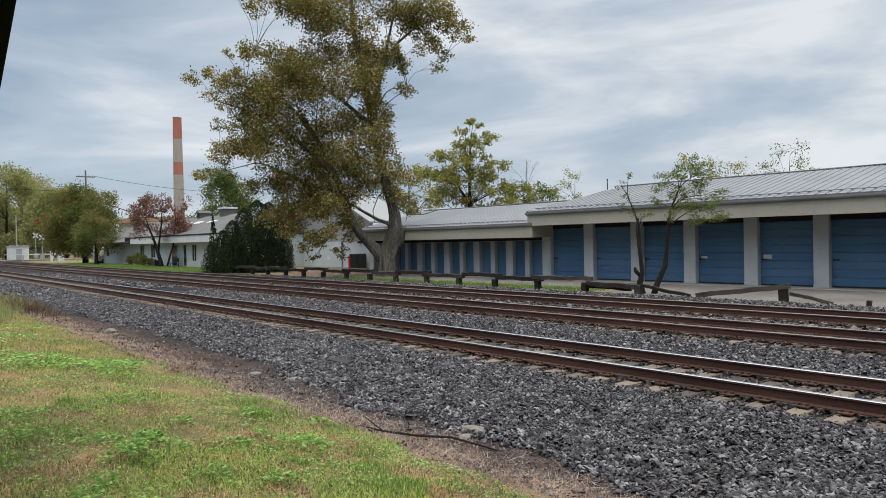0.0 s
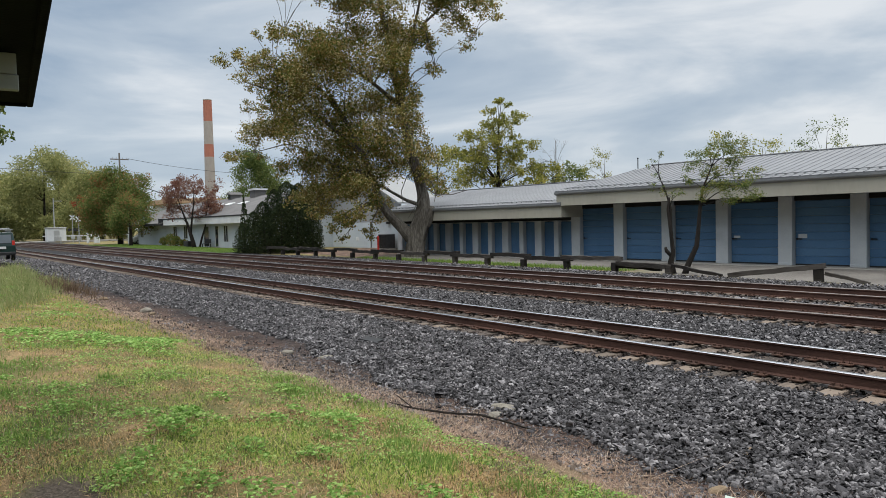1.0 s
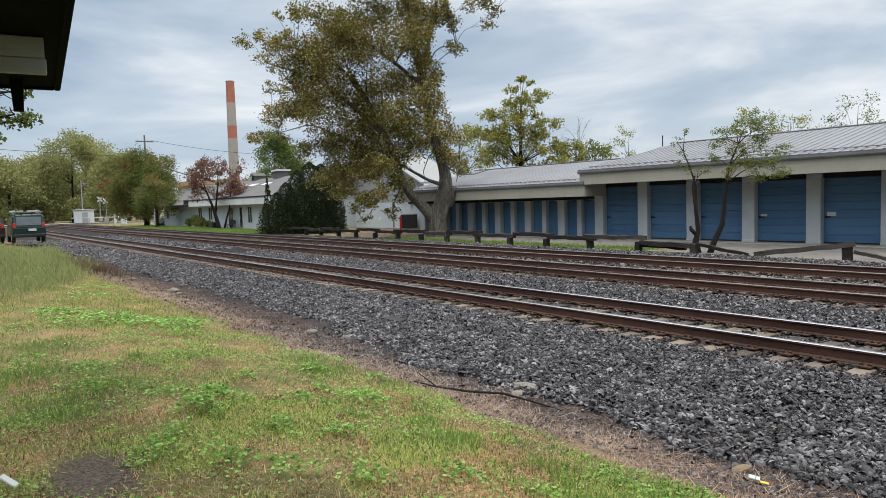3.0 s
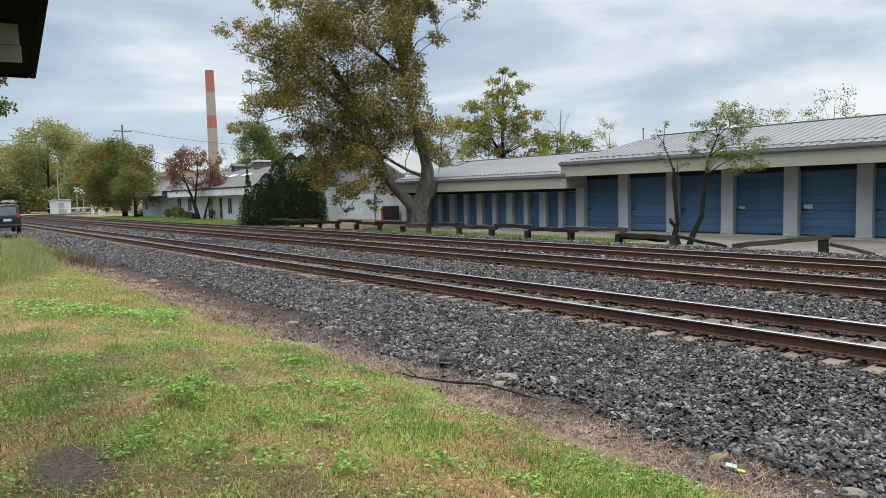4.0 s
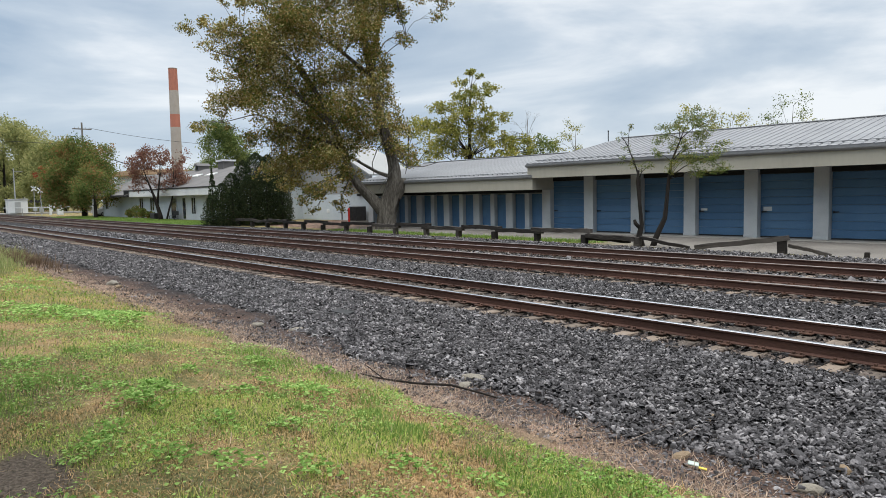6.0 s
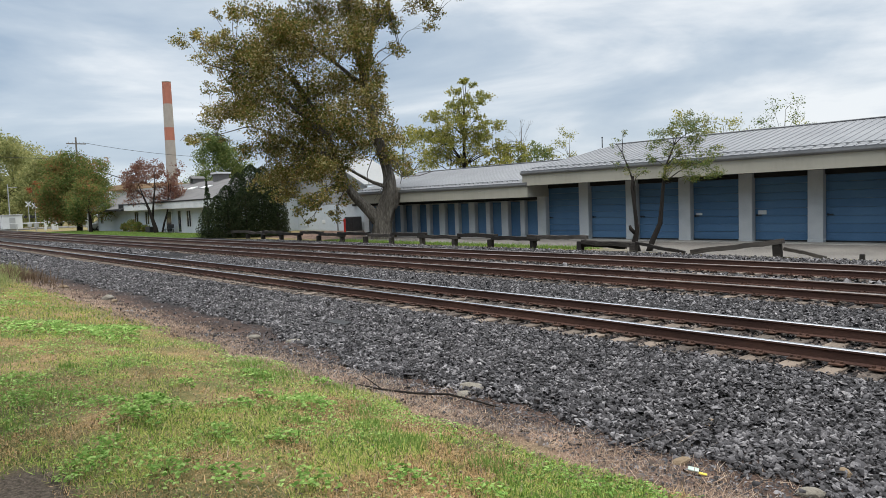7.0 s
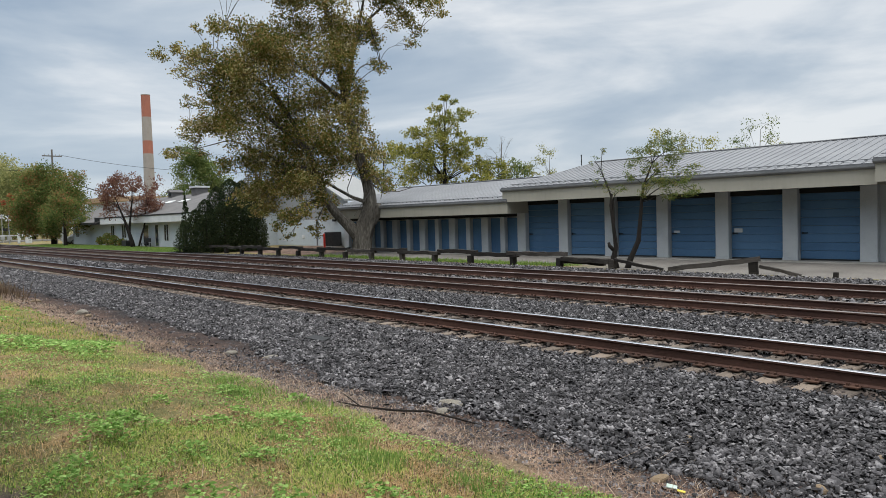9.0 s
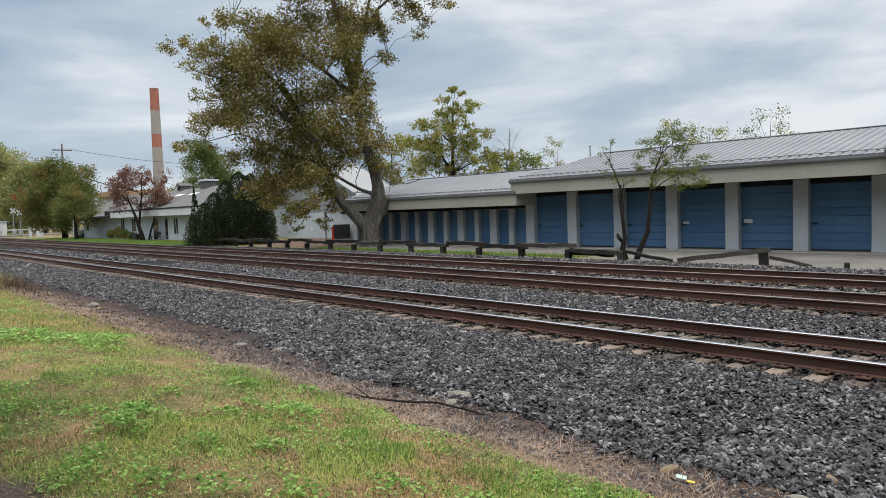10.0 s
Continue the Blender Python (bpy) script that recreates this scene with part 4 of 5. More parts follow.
# ---- the office building down the line ----
office = thing("office_building", "long low white office building with a grey shingle roof", "building")
bm = boxed(-116, -66, 29.5, 29.75, -0.2, 3.3)
box(bm, -116, -115.75, 29.75, 42.5, -0.2, 3.3)
box(bm, -66.25, -66, 29.75, 42.5, -0.2, 3.3)
box(bm, -116, -66, 42.5, 42.75, -0.2, 3.3)
prism(bm, [(29.8, 3.3), (42.4, 3.3), (36, 5.9)], "x", -116, -115.8)
part("wall", bm, M_WHITE, office, "white painted wall")
bm = bmesh.new()
prism(bm, [(28.6, 3.42), (36, 6.0), (43.6, 3.2), (43.6, 3.32), (36, 6.14), (28.6, 3.56)], "x", -99.2, -65.6)
prism(bm, [(27.9, 2.82), (36, 6.0), (43.6, 3.2), (43.6, 3.32), (36, 6.14), (27.9, 2.96)], "x", -116.6, -99.2)
part("roof", bm, M_SHINGLE, office, "grey shingle roof")
part("fascia", boxed(-99.2, -65.7, 28.5, 28.6, 2.68, 3.5), M_TRIM, office, "broad white fascia")
part("soffit", boxed(-99.2, -65.7, 28.6, 29.5, 2.74, 2.8), M_TRIM, office)
part("drip_edge", boxed(-99.2, -65.7, 28.44, 28.5, 3.44, 3.58), M_BLACK, office)
part("eave_board", boxed(-116.6, -99.2, 27.82, 27.9, 2.72, 2.98), M_BLACK, office)
part("step_board", boxed(-99.4, -99.2, 27.9, 28.6, 2.7, 3.6), M_BLACK, office)
part("porch_post", boxed(-115.9, -115.6, 27.95, 28.25, -0.2, 2.74), M_TRIM, office)
for x, w, z0, z1, kind in ((-113.5, 1.3, 1.0, 2.3, "window"), (-97.2, 1.5, 0.9, 2.5, "window"), (-92.8, 1.5, 0.9, 2.5, "window"), (-85.0, 1.7, 0.0, 2.4, "door"), (-81.5, 1.0, 0.0, 2.4, "door"), (-78.6, 1.2, 0.6, 2.4, "window"), (-74.0, 1.6, 0.9, 2.4, "window")):
    o = new(kind)
    o.parent = office
    bm = boxed(x - w / 2 - 0.08, x + w / 2 + 0.08, 29.42, 29.5, z1, z1 + 0.08)
    for a in (x - w / 2 - 0.08, x + w / 2):
        box(bm, a, a + 0.08, 29.42, 29.5, z0, z1)
    box(bm, x - 0.03, x + 0.03, 29.43, 29.5, z0, z1) if kind == "window" else None
    part("frame", bm, M_TRIM, o)
    part("pane", boxed(x - w / 2, x + w / 2, 29.46, 29.495, z0 + 0.02, z1 - 0.01), M_GLASS, o)
for x in (-90.5, -86.5, -82.0):
    sk = part("skylight", boxed(-1.0, 1.0, -0.45, 0.45, 0, 0.12, 0.02), M_TRIM, office, "white skylight")
    sk.matrix_basis = pose(x, 33.0, 3.55 + (33.0 - 28.6) * 0.349, 19.2, 0, 0)
part("roof_vent", boxed(-87.6, -87.45, 31.9, 32.05, 4.6, 5.4), M_TRIM, office)
bm = boxed(-93.0, -91.8, 35.3, 36.7, 5.6, 6.7)
prism(bm, [(-93.2, 6.6), (-91.6, 6.6), (-92.4, 6.95)], "y", 35.1, 36.9)
part("cupola", bm, M_SHINGLE, office, "small grey roof cupola")
part("cupola_window", boxed(-92.7, -92.1, 35.22, 35.3, 6.1, 6.6), M_GLASS, office)
bm = boxed(-85.2, -83.6, 35.2, 36.6, 5.6, 6.8)
part("roof_unit", bm, M_SHINGLE, office, "boxy roof ventilator")
part("unit_cap", boxed(-85.4, -83.4, 35.0, 36.8, 6.8, 7.0), M_TRIM, office)
tan = thing("house", "far building with a flat tan roof", "building", pose(-205, 60, -0.1))
part("wall", boxed(-14, 8, 0, 14, 0, 9.2), M_WHITE, tan)
part("roof", boxed(-15, 9, -1, 15, 9.2, 10.6, 0.1), mat("tan_roof", [(0.33, 0.22, 0.14), (0.42, 0.29, 0.19)], scale=0.4, fine=4), tan, "tan roof")

# things before the office
bench = thing("bench", "black bench beside the maple trunk", "bench", pose(-83.0, 28.7, -0.1))
part("seat", boxed(-0.9, 0.9, -0.25, 0.25, 0.42, 0.48, 0.01), M_BLACK, bench)
part("backrest", boxed(-0.9, 0.9, 0.22, 0.28, 0.55, 1.0, 0.01), M_BLACK, bench)
for x in (-0.8, 0.8):
    for y in (-0.2, 0.2):
        part("leg", boxed(x - 0.04, x + 0.04, y - 0.04, y + 0.04, 0, 0.42), M_BLACK, bench)
bin_ = thing("planter_box", "dark planter box by the office wall", "planter", pose(-88.0, 28.2, -0.1))
part("body", boxed(-0.8, 0.8, -0.35, 0.35, 0, 0.75, 0.03), M_BLACK, bin_)
for k, (x, w) in enumerate(((-96.5, 1.3), (-94.2, 1.0), (-99.5, 0.9), (-91.0, 0.7))):
    sh = thing("shrub", "low grey-green shrub against the white wall", "shrub", pose(x, 28.6, -0.1), "shrubs by the office")
    rr = np.random.default_rng(90 + k)
    part("stem", tube(bmesh.new(), [(0, 0, -0.1), (0, 0, 0.8)], [0.05, 0.02], 6), M_BARKDARK, sh)
    leaves("foliage", np.array((0, 0, 0.7 * w)) + unit(rr, 700) * rr.uniform(0.3, 1, 700)[:, None] * np.array((w, 0.6, 0.7 * w)), 0.2, L_RUST, sh, 90 + k)

# ---- the white warehouse behind the cottonwood ----
ware = thing("warehouse", "pale gabled warehouse with a blue-grey lower wall", "building", TURN)
bm = boxed(-68.5, -52.8, 38, 38.25, 2.42, 4.2)
prism(bm, [(-68.5, 4.2), (-52.8, 4.2), (-60.0, 7.35)], "y", 38, 38.25)
part("upper_wall", bm, M_WHITEROOF, ware, "white metal gable")
bm = boxed(-68.5, -50.0, 37.97, 38.2, -0.2, 2.4)
box(bm, -50.2, -50.0, 38.25, 42.8, -0.2, 4.2)
box(bm, -68.5, -68.3, 38.25, 42.8, -0.2, 4.2)
part("wall", bm, M_WHITE, ware, "blue-grey metal wall")
bm = bmesh.new()
prism(bm, [(-69.0, 4.05), (-60.0, 7.4), (-52.4, 4.05), (-52.4, 4.2), (-60.0, 7.58), (-69.0, 4.2)], "y", 37.6, 43.0)
part("roof", bm, M_WHITEROOF, ware, "white metal roof")
part("lean_to", boxed(-54.2, -45.5, 36.4, 37.95, -0.2, 3.0), M_WHITE, ware, "blue-grey lean-to wall")
part("lean_to_roof", boxed(-54.5, -45.3, 36.1, 38.0, 3.0, 3.18), M_GUTTER, ware)
for x, z in ((-63.5, 0.35), (-60.0, 0.6)):
    part("vent", boxed(x - 0.25, x + 0.25, 37.92, 37.97, z, z + 0.35, 0.02), M_TRIM, ware, "white wall vent")
for x in (-57.5, -55.6):
    part("downpipe", boxed(x - 0.05, x + 0.05, 37.86, 37.96, -0.1, 2.4), M_GUTTER, ware)
part("meter", boxed(-58.7, -58.4, 37.8, 37.97, 1.5, 1.9, 0.03), M_BLACK, ware)
part("lamp", boxed(-52.3, -52.0, 36.1, 36.4, 2.2, 2.45, 0.03), M_BLACK, ware)
ac = thing("air_conditioner", "dark grey air conditioning unit on the ground", "air conditioner", TURN @ pose(-51.5, 35.6, -0.1))
part("body", boxed(-0.62, 0.62, -0.5, 0.5, 0.15, 1.4, 0.04), M_BLACK, ac)
for k in range(9):
    part("grille_slat", boxed(-0.55, 0.55, -0.53, -0.5, 0.28 + 0.12 * k, 0.34 + 0.12 * k), M_BLACK, ac)
part("base", boxed(-0.75, 0.75, -0.6, 0.6, 0, 0.15), M_CONCRETE, ac)
boll = thing("bollard", "red marker post on the gravel", "bollard", pose(-48.2, 30.6, -0.1))
part("post", tube(bmesh.new(), [(0, 0, -0.1), (0, 0, 1.3), (0, 0, 1.36)], [0.085, 0.085, 0.05], 12), M_RED, boll)

# ---- chimney stack, pole and wires ----
stack = thing("chimney_stack", "tall concrete smokestack with faded orange bands", "chimney", pose(-235.6, 83.5, 0))
zs = [0, 26.0, 30.2, 37.9, 44.9]
for k, (a, b) in enumerate(zip(zs, zs[1:])):
    def rr(z):
        return 1.86 - 0.48 * z / 44.9
    bm = tube(bmesh.new(), [(0, 0, a), (0, 0, (a + b) / 2), (0, 0, b)], [rr(a), rr((a + b) / 2), rr(b)], 28)
    part("band" if k % 2 else "shaft", bm, M_ORANGE if k % 2 else M_STACK, stack, "faded orange band" if k % 2 else "weathered concrete shaft")
part("rim", tube(bmesh.new(), [(0, 0, 44.9), (0, 0, 45.15)], [1.44, 1.44], 28), M_STACK, stack)
pole = thing("utility_pole", "wooden utility pole with one crossarm", "utility pole", pose(-127.6, 29.9, -0.1))
part("mast", tube(bmesh.new(), [(0, 0, -0.3), (0, 0, 15.3)], [0.2, 0.13], 10), M_POLE, pole)
part("crossarm", boxed(-0.08, 0.08, -1.45, 1.45, 14.15, 14.32), M_POLE, pole)
for y in (-1.1, -0.5, 0.5, 1.1):
    part("insulator", tube(bmesh.new(), [(0, y, 14.32), (0, y, 14.55)], [0.06, 0.04], 8), M_GALV, pole)
part("transformer", tube(bmesh.new(), [(-0.1, 0.4, 11.2), (-0.1, 0.4, 12.2)], [0.22, 0.22], 12), M_GALV, pole)


def wire(a, b, sag, r=0.025):
    w = thing("wire", "black overhead wire strung from the pole", "wire", None, "overhead wires")
    a, b = Vector(a), Vector(b)
    pts = [a.lerp(b, t) - Vector((0, 0, sag * 4 * t * (1 - t))) for t in (k / 16 for k in range(17))]
    part("cable", tube(bmesh.new(), pts, [r] * 17, 5), M_BLACK, w)


wire((-127.6, 31.2, 14.3), (-106.7, 69.6, 12.0), 1.8, 0.03)
wire((-127.6, 30.0, 11.1), (-115, 37.0, 6.9), 0.4, 0.07)
wire((-127.6, 29.3, 11.6), (-140, -30, 18.5), 1.4, 0.035)

# ---- the level crossing far down the line ----
road = boxed(-171, -160, -60, 60, -0.3, 0.19)
tagged(part("road", road, M_CONCRETE), "pale asphalt road crossing the tracks", "road", "", "structure")
cab = thing("equipment_cabinet", "white signal equipment cabinet beside the crossing", "cabinet", pose(-158, 24.6, -0.1))
part("body", boxed(-1.2, 1.2, -1.7, 1.7, 0.3, 2.9, 0.04), M_TRIM, cab)
part("roof", boxed(-1.35, 1.35, -1.85, 1.85, 2.9, 3.1, 0.04), M_GALV, cab)
part("plinth", boxed(-1.1, 1.1, -1.6, 1.6, -0.2, 0.3), M_CONCRETE, cab)
part("door", boxed(1.2, 1.24, -0.5, 0.5, 0.4, 2.5), M_GALV, cab)


def crossing_signal(x, y, gate=True, tall=4.2):
    s = thing("crossing_signal", "grey railway crossing signal mast with crossbuck and gate", "crossing signal", pose(x, y, -0.1), "crossing signals")
    part("mast", tube(bmesh.new(), [(0, 0, 0), (0, 0, tall)], [0.09, 0.07], 8), M_GALV, s)
    for a in (-45, 45):
        p = part("crossbuck", boxed(-0.02, 0.02, -0.65, 0.65, -0.11, 0.11), M_TRIM, s, "white crossbuck board")
        p.matrix_basis = pose(0.1, 0, tall - 0.55, a, 0, 0)
    part("lamp_arm", boxed(-0.04, 0.04, -0.75, 0.75, 2.5, 2.58), M_BLACK, s)
    for y0 in (-0.65, 0.65):
        p = part("lamp", tube(bmesh.new(), [(0.04, y0, 2.55), (0.16, y0, 2.55)], [0.3, 0.3], 12), M_BLACK, s)
    part("control_box", boxed(-0.3, 0.3, -0.35, 0.35, 0.6, 1.5, 0.03), M_GALV, s)
    if gate:
        for k in range(5):
            part("gate_arm", boxed(-0.04, 0.04, -0.4 - 1.1 * (k + 1), -0.4 - 1.1 * k, 1.42, 1.54), M_TRIM, s)


crossing_signal(-157.5, 25.6 + 2.0, False, 5.6)
crossing_signal(-142.6, 26.0, True, 5.0)
mast = thing("light_mast", "slim grey mast with a short arm", "mast", pose(-163.0, 25.2, -0.1))
part("pole", tube(bmesh.new(), [(0, 0, 0), (0, 0, 9.2)], [0.13, 0.09], 8), M_GALV, mast)
part("arm", boxed(-0.05, 0.05, 0, 1.6, 8.5, 8.6), M_GALV, mast)
wp = thing("marker_post", "short white post beside the crossing", "post", pose(-142.4, 27.4, -0.1))
part("post", boxed(-0.15, 0.15, -0.2, 0.2, 0, 1.9, 0.03), M_TRIM, wp)
gb = thing("gate_box", "pale gate mechanism with a slanted counterweight arm", "crossing gate", pose(-141.5, 28.6, -0.1))
part("box", boxed(-0.4, 0.4, -0.35, 0.6, 0, 2.6, 0.05), M_TRIM, gb)
p = part("counterweight_arm", boxed(-0.06, 0.06, -0.12, 0.12, -1.6, 1.7), M_TRIM, gb)
p.matrix_basis = pose(0.5, -0.8, 1.7, -28, 0, 0)
gr = thing("guard_rail", "pale horizontal rail beside the road", "guard rail", pose(-150, 27, -0.1))
part("rail", boxed(-0.05, 0.05, -3.0, 9.5, 1.3, 1.5), M_TRIM, gr)
for y in (-2.8, 3, 9):
    part("post", boxed(-0.08, 0.08, y - 0.08, y + 0.08, 0, 1.3), M_GALV, gr)


# ---- parked vehicles at the end of the grass ----
def wheel(parent, x, y, r=0.36):
    t = part("wheel", tube(bmesh.new(), [(x, y - 0.11, r), (x, y - 0.09, r), (x, y + 0.09, r), (x, y + 0.11, r)], [r - 0.04, r, r, r - 0.04], 20), M_BLACK, parent, "black tyre")
    part("rim", tube(bmesh.new(), [(x, y - 0.115, r), (x, y + 0.115, r)], [0.2, 0.2], 14), M_GALV, t)


def van(name, label, m, paint, length=4.9, width=1.98, height=1.95):
    v = thing(name, label, "car", m)
    hw = width / 2
    bm = bmesh.new()
    side = [(0.0, 0.42), (0.02, 1.05), (-0.16, 1.85), (-0.32, height), (-3.1, height), (-3.9, 1.2), (-length, 1.0), (-length, 0.4)]
    prism(bm, side, "y", -hw, hw)
    for q in bm.verts:
        if q.co.z > 1.1:
            q.co.y *= 1 - 0.13 * (q.co.z - 1.05) / 0.9
    bmesh.ops.bevel(bm, geom=list(bm.edges), offset=0.05, segments=2, affect="EDGES")
    part("body", bm, paint, v, smooth=False)
    w = part("rear_window", boxed(-0.012, 0.012, -hw * 0.74, hw * 0.74, -0.28, 0.28, 0.01), M_SKYTINTGLASS, v, "dark rear window")
    w.matrix_basis = pose(-0.045, 0, 1.48, 0, -12.7, 0)
    for s in (-1, 1):
        w = part("side_window", boxed(-2.9, -0.45, -0.012, 0.012, -0.24, 0.24, 0.01), M_SKYTINTGLASS, v)
        w.matrix_basis = pose(0, s * (hw * 0.94 + 0.01), 1.5, s * 7.5, 0, 0)
        part("tail_lamp", boxed(-0.06, 0.03, s * hw * 0.86 - 0.08, s * hw * 0.86 + 0.08, 1.06, 1.36, 0.02), M_RED, v, "red tail lamp")
        wheel(v, -0.85, s * (hw - 0.1))
        wheel(v, -3.8, s * (hw - 0.1))
    part("bumper", boxed(-0.1, 0.12, -hw * 0.97, hw * 0.97, 0.40, 0.62, 0.04), M_BLACK, v)
    part("number_plate", boxed(0.02, 0.05, -0.05, 0.42, 0.82, 0.98, 0.005), M_TRIM, v, "pale blank plate")
    return v


gv = van("van", "dark green van with ladders on its roof rack", pose(-54.8, 5.15, 0.32), M_GREENPAINT)
for y in (-0.75, 0.75):
    part("rack_rail", boxed(-3.0, -0.2, y - 0.03, y + 0.03, 2.02, 2.08), M_GALV, gv)
for x in (-0.5, -1.6, -2.7):
    part("rack_bar", boxed(x - 0.03, x + 0.03, -0.9, 0.9, 2.08, 2.13), M_GALV, gv)
    for y in (-0.75, 0.75):
        part("rack_foot", boxed(x - 0.04, x + 0.04, y - 0.04, y + 0.04, 1.93, 2.03), M_GALV, gv)
for k, y in enumerate((-0.8, -0.35, 0.25, 0.62)):
    part("ladder_side", boxed(-3.2, 0.1 + 0.1 * (k % 2), y - 0.03, y + 0.03, 2.13, 2.22), M_TRIM, gv)
for k in range(9):
    part("rung", boxed(-3.0 + 0.36 * k, -2.96 + 0.36 * k, -0.78, -0.37, 2.15, 2.19), M_GALV, gv)
M_MAROON = mat("maroon_car_paint", [(0.035, 0.010, 0.009), (0.05, 0.014, 0.012)], scale=1, rough=0.3, bump=0, spec=0.6)
van("car", "maroon minivan parked beside the green van", pose(-57.0, 3.0, 0.3, 0, 0, 4), M_MAROON, 4.6, 1.85, 1.75)
suv = van("car", "white sports utility car parked behind the trees", pose(-118.0, 33.4, -0.1, 0, 0, 95), M_TRIM, 4.6, 1.85, 1.75)

# ---- the depot eave over the camera's shoulder ----
depot = thing("depot_roof", "dark overhanging depot eave with grey trim boards", "roof", pose(-8.63, 1.14, 0, 0, 0, -6.1))
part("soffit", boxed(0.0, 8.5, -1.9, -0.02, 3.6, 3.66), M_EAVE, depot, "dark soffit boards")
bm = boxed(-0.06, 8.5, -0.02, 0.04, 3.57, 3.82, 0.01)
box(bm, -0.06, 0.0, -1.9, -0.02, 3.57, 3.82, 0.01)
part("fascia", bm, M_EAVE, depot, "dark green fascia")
bm = bmesh.new()
prism(bm, [(0.03, 3.82), (0.03, 3.86), (-1.9, 4.55), (-1.9, 4.45)], "x", -0.2, 8.6)
part("roof", bm, M_SHINGLE, depot)
part("trim_board", boxed(2.36, 2.42, -1.85, -0.13, 3.44, 3.597, 0.006), M_BOARD, depot, "grey-green trim board")
part("trim_board", boxed(2.34, 2.42, -1.85, -0.12, 3.32, 3.436, 0.006), M_BOARD, depot, "grey-green trim board")
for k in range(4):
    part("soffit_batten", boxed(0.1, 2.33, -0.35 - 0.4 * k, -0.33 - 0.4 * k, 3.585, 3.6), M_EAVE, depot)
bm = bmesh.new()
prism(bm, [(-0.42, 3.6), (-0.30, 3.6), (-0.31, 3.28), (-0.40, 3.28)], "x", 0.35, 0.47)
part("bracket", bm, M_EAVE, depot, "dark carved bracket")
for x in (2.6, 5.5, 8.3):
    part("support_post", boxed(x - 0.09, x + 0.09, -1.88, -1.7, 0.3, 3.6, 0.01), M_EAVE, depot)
branch = tree("tree", "green tree reaching out beside the depot", (-22, -2.9, 0.5),
              [(u, v, w + 0.5, r) for u, v, w, r in ((3.4, 0, 3.9, 0.5), (4.3, 0.3, 4.1, 0.45), (4.9, 0, 4.0, 0.35), (5.3, 0.2, 3.9, 0.25), (3.6, -0.5, 4.9, 0.6), (4.6, 0, 4.8, 0.4), (5.2, 0, 4.7, 0.2), (4.4, 0, 3.5, 0.3), (2.0, 0, 5.5, 1.2), (0.5, 1, 6.5, 1.6), (0, -1, 5, 1.5), (-1.5, 0, 6.5, 1.6), (1.0, 0, 8, 1.5))],
              [(0, 0, -0.3, 0.25), (0, 0, 2, 0.2), (0.2, 0, 4, 0.16), (0.2, 0, 7, 0.06)], L_GREEN, M_BARKDARK, 0.13, 30, 101, per=0.3, low=2)
# unseen woods added behind the camera: close the view, block low sky light
for k, (x, y, h) in enumerate([(-58, -36, 21), (-40, -38, 24), (-22, -36, 23), (-4, -38, 25), (14, -34, 23), (32, -30, 22), (48, -16, 20), (56, 4, 18)]):
    simple_tree("unseen tall green tree added to block low sky light", (x, y, -0.1), 20, 0.5, h, 22, 3.6, L_GREEN, 2.8, 5, 120 + k, 0.45, per=1.6, group="trees behind the depot")


# ---- small things on the ground ----
def gz(x, y):
    """Height of the ground sheet at arrays of places."""
    x, y = np.atleast_1d(np.asarray(x, float)), np.atleast_1d(np.asarray(y, float))
    i = np.clip(np.searchsorted(gx, x) - 1, 0, len(gx) - 2)
    j = np.clip(np.searchsorted(gy, y) - 1, 0, len(gy) - 2)
    s, t = (x - gx[i]) / (gx[i + 1] - gx[i]), (y - gy[j]) / (gy[j + 1] - gy[j])
    return GZ[i, j] * (1 - s) * (1 - t) + GZ[i + 1, j] * s * (1 - t) + GZ[i, j + 1] * (1 - s) * t + GZ[i + 1, j + 1] * s * t


def rock(x, y, size, label, material, seed):
    bm = bmesh.new()
    bmesh.ops.create_icosphere(bm, subdivisions=2, radius=1)
    for q in bm.verts:
        q.co *= 1 + 0.28 * noise.noise(q.co * 1.3 + Vector((seed, 0, 0)))
        q.co = Vector((q.co.x * size[0], q.co.y * size[1], q.co.z * size[2]))
    ob = part("rock", bm, material)
    ob.matrix_world = pose(x, y, float(gz(x, y)[0]) + size[2] * 0.45, 8 * math.sin(seed), 9 * math.cos(seed), 40 * seed)
    tagged(ob, label, "rock", "loose rocks")


M_PALE = mat("pale_rock", [(0.15, 0.13, 0.105), (0.22, 0.20, 0.165), (0.29, 0.265, 0.23)], scale=9, fine=60, rough=0.9, bump=0.5)
M_TANROCK = mat("tan_rock", [(0.17, 0.12, 0.075), (0.25, 0.19, 0.125)], scale=9, fine=60, rough=0.9, bump=0.4)
rock(-5.9, 5.35, (0.15, 0.10, 0.06), "pale tan rock lying on the ballast edge", M_PALE, 1.0)
rock(-5.75, 5.1, (0.09, 0.06, 0.035), "flat grey rock beside a larger one", M_PALE, 2.2)
rock(-3.45, 6.25, (0.06, 0.045, 0.035), "small tan rock among dark ballast", M_TANROCK, 3.1)
rock(-3.4, 6.1, (0.055, 0.04, 0.03), "small brown rock among dark ballast", M_TANROCK, 3.9)
rock(-2.05, 5.65, (0.06, 0.055, 0.045), "round tan cobble on the ballast", M_TANROCK, 4.4)
rock(-2.05, 5.05, (0.10, 0.06, 0.045), "reddish grey rock on bare soil", M_PALE, 5.2)
rock(-3.0, 4.95, (0.09, 0.05, 0.03), "flat tan rock on bare soil", M_TANROCK, 6.3)
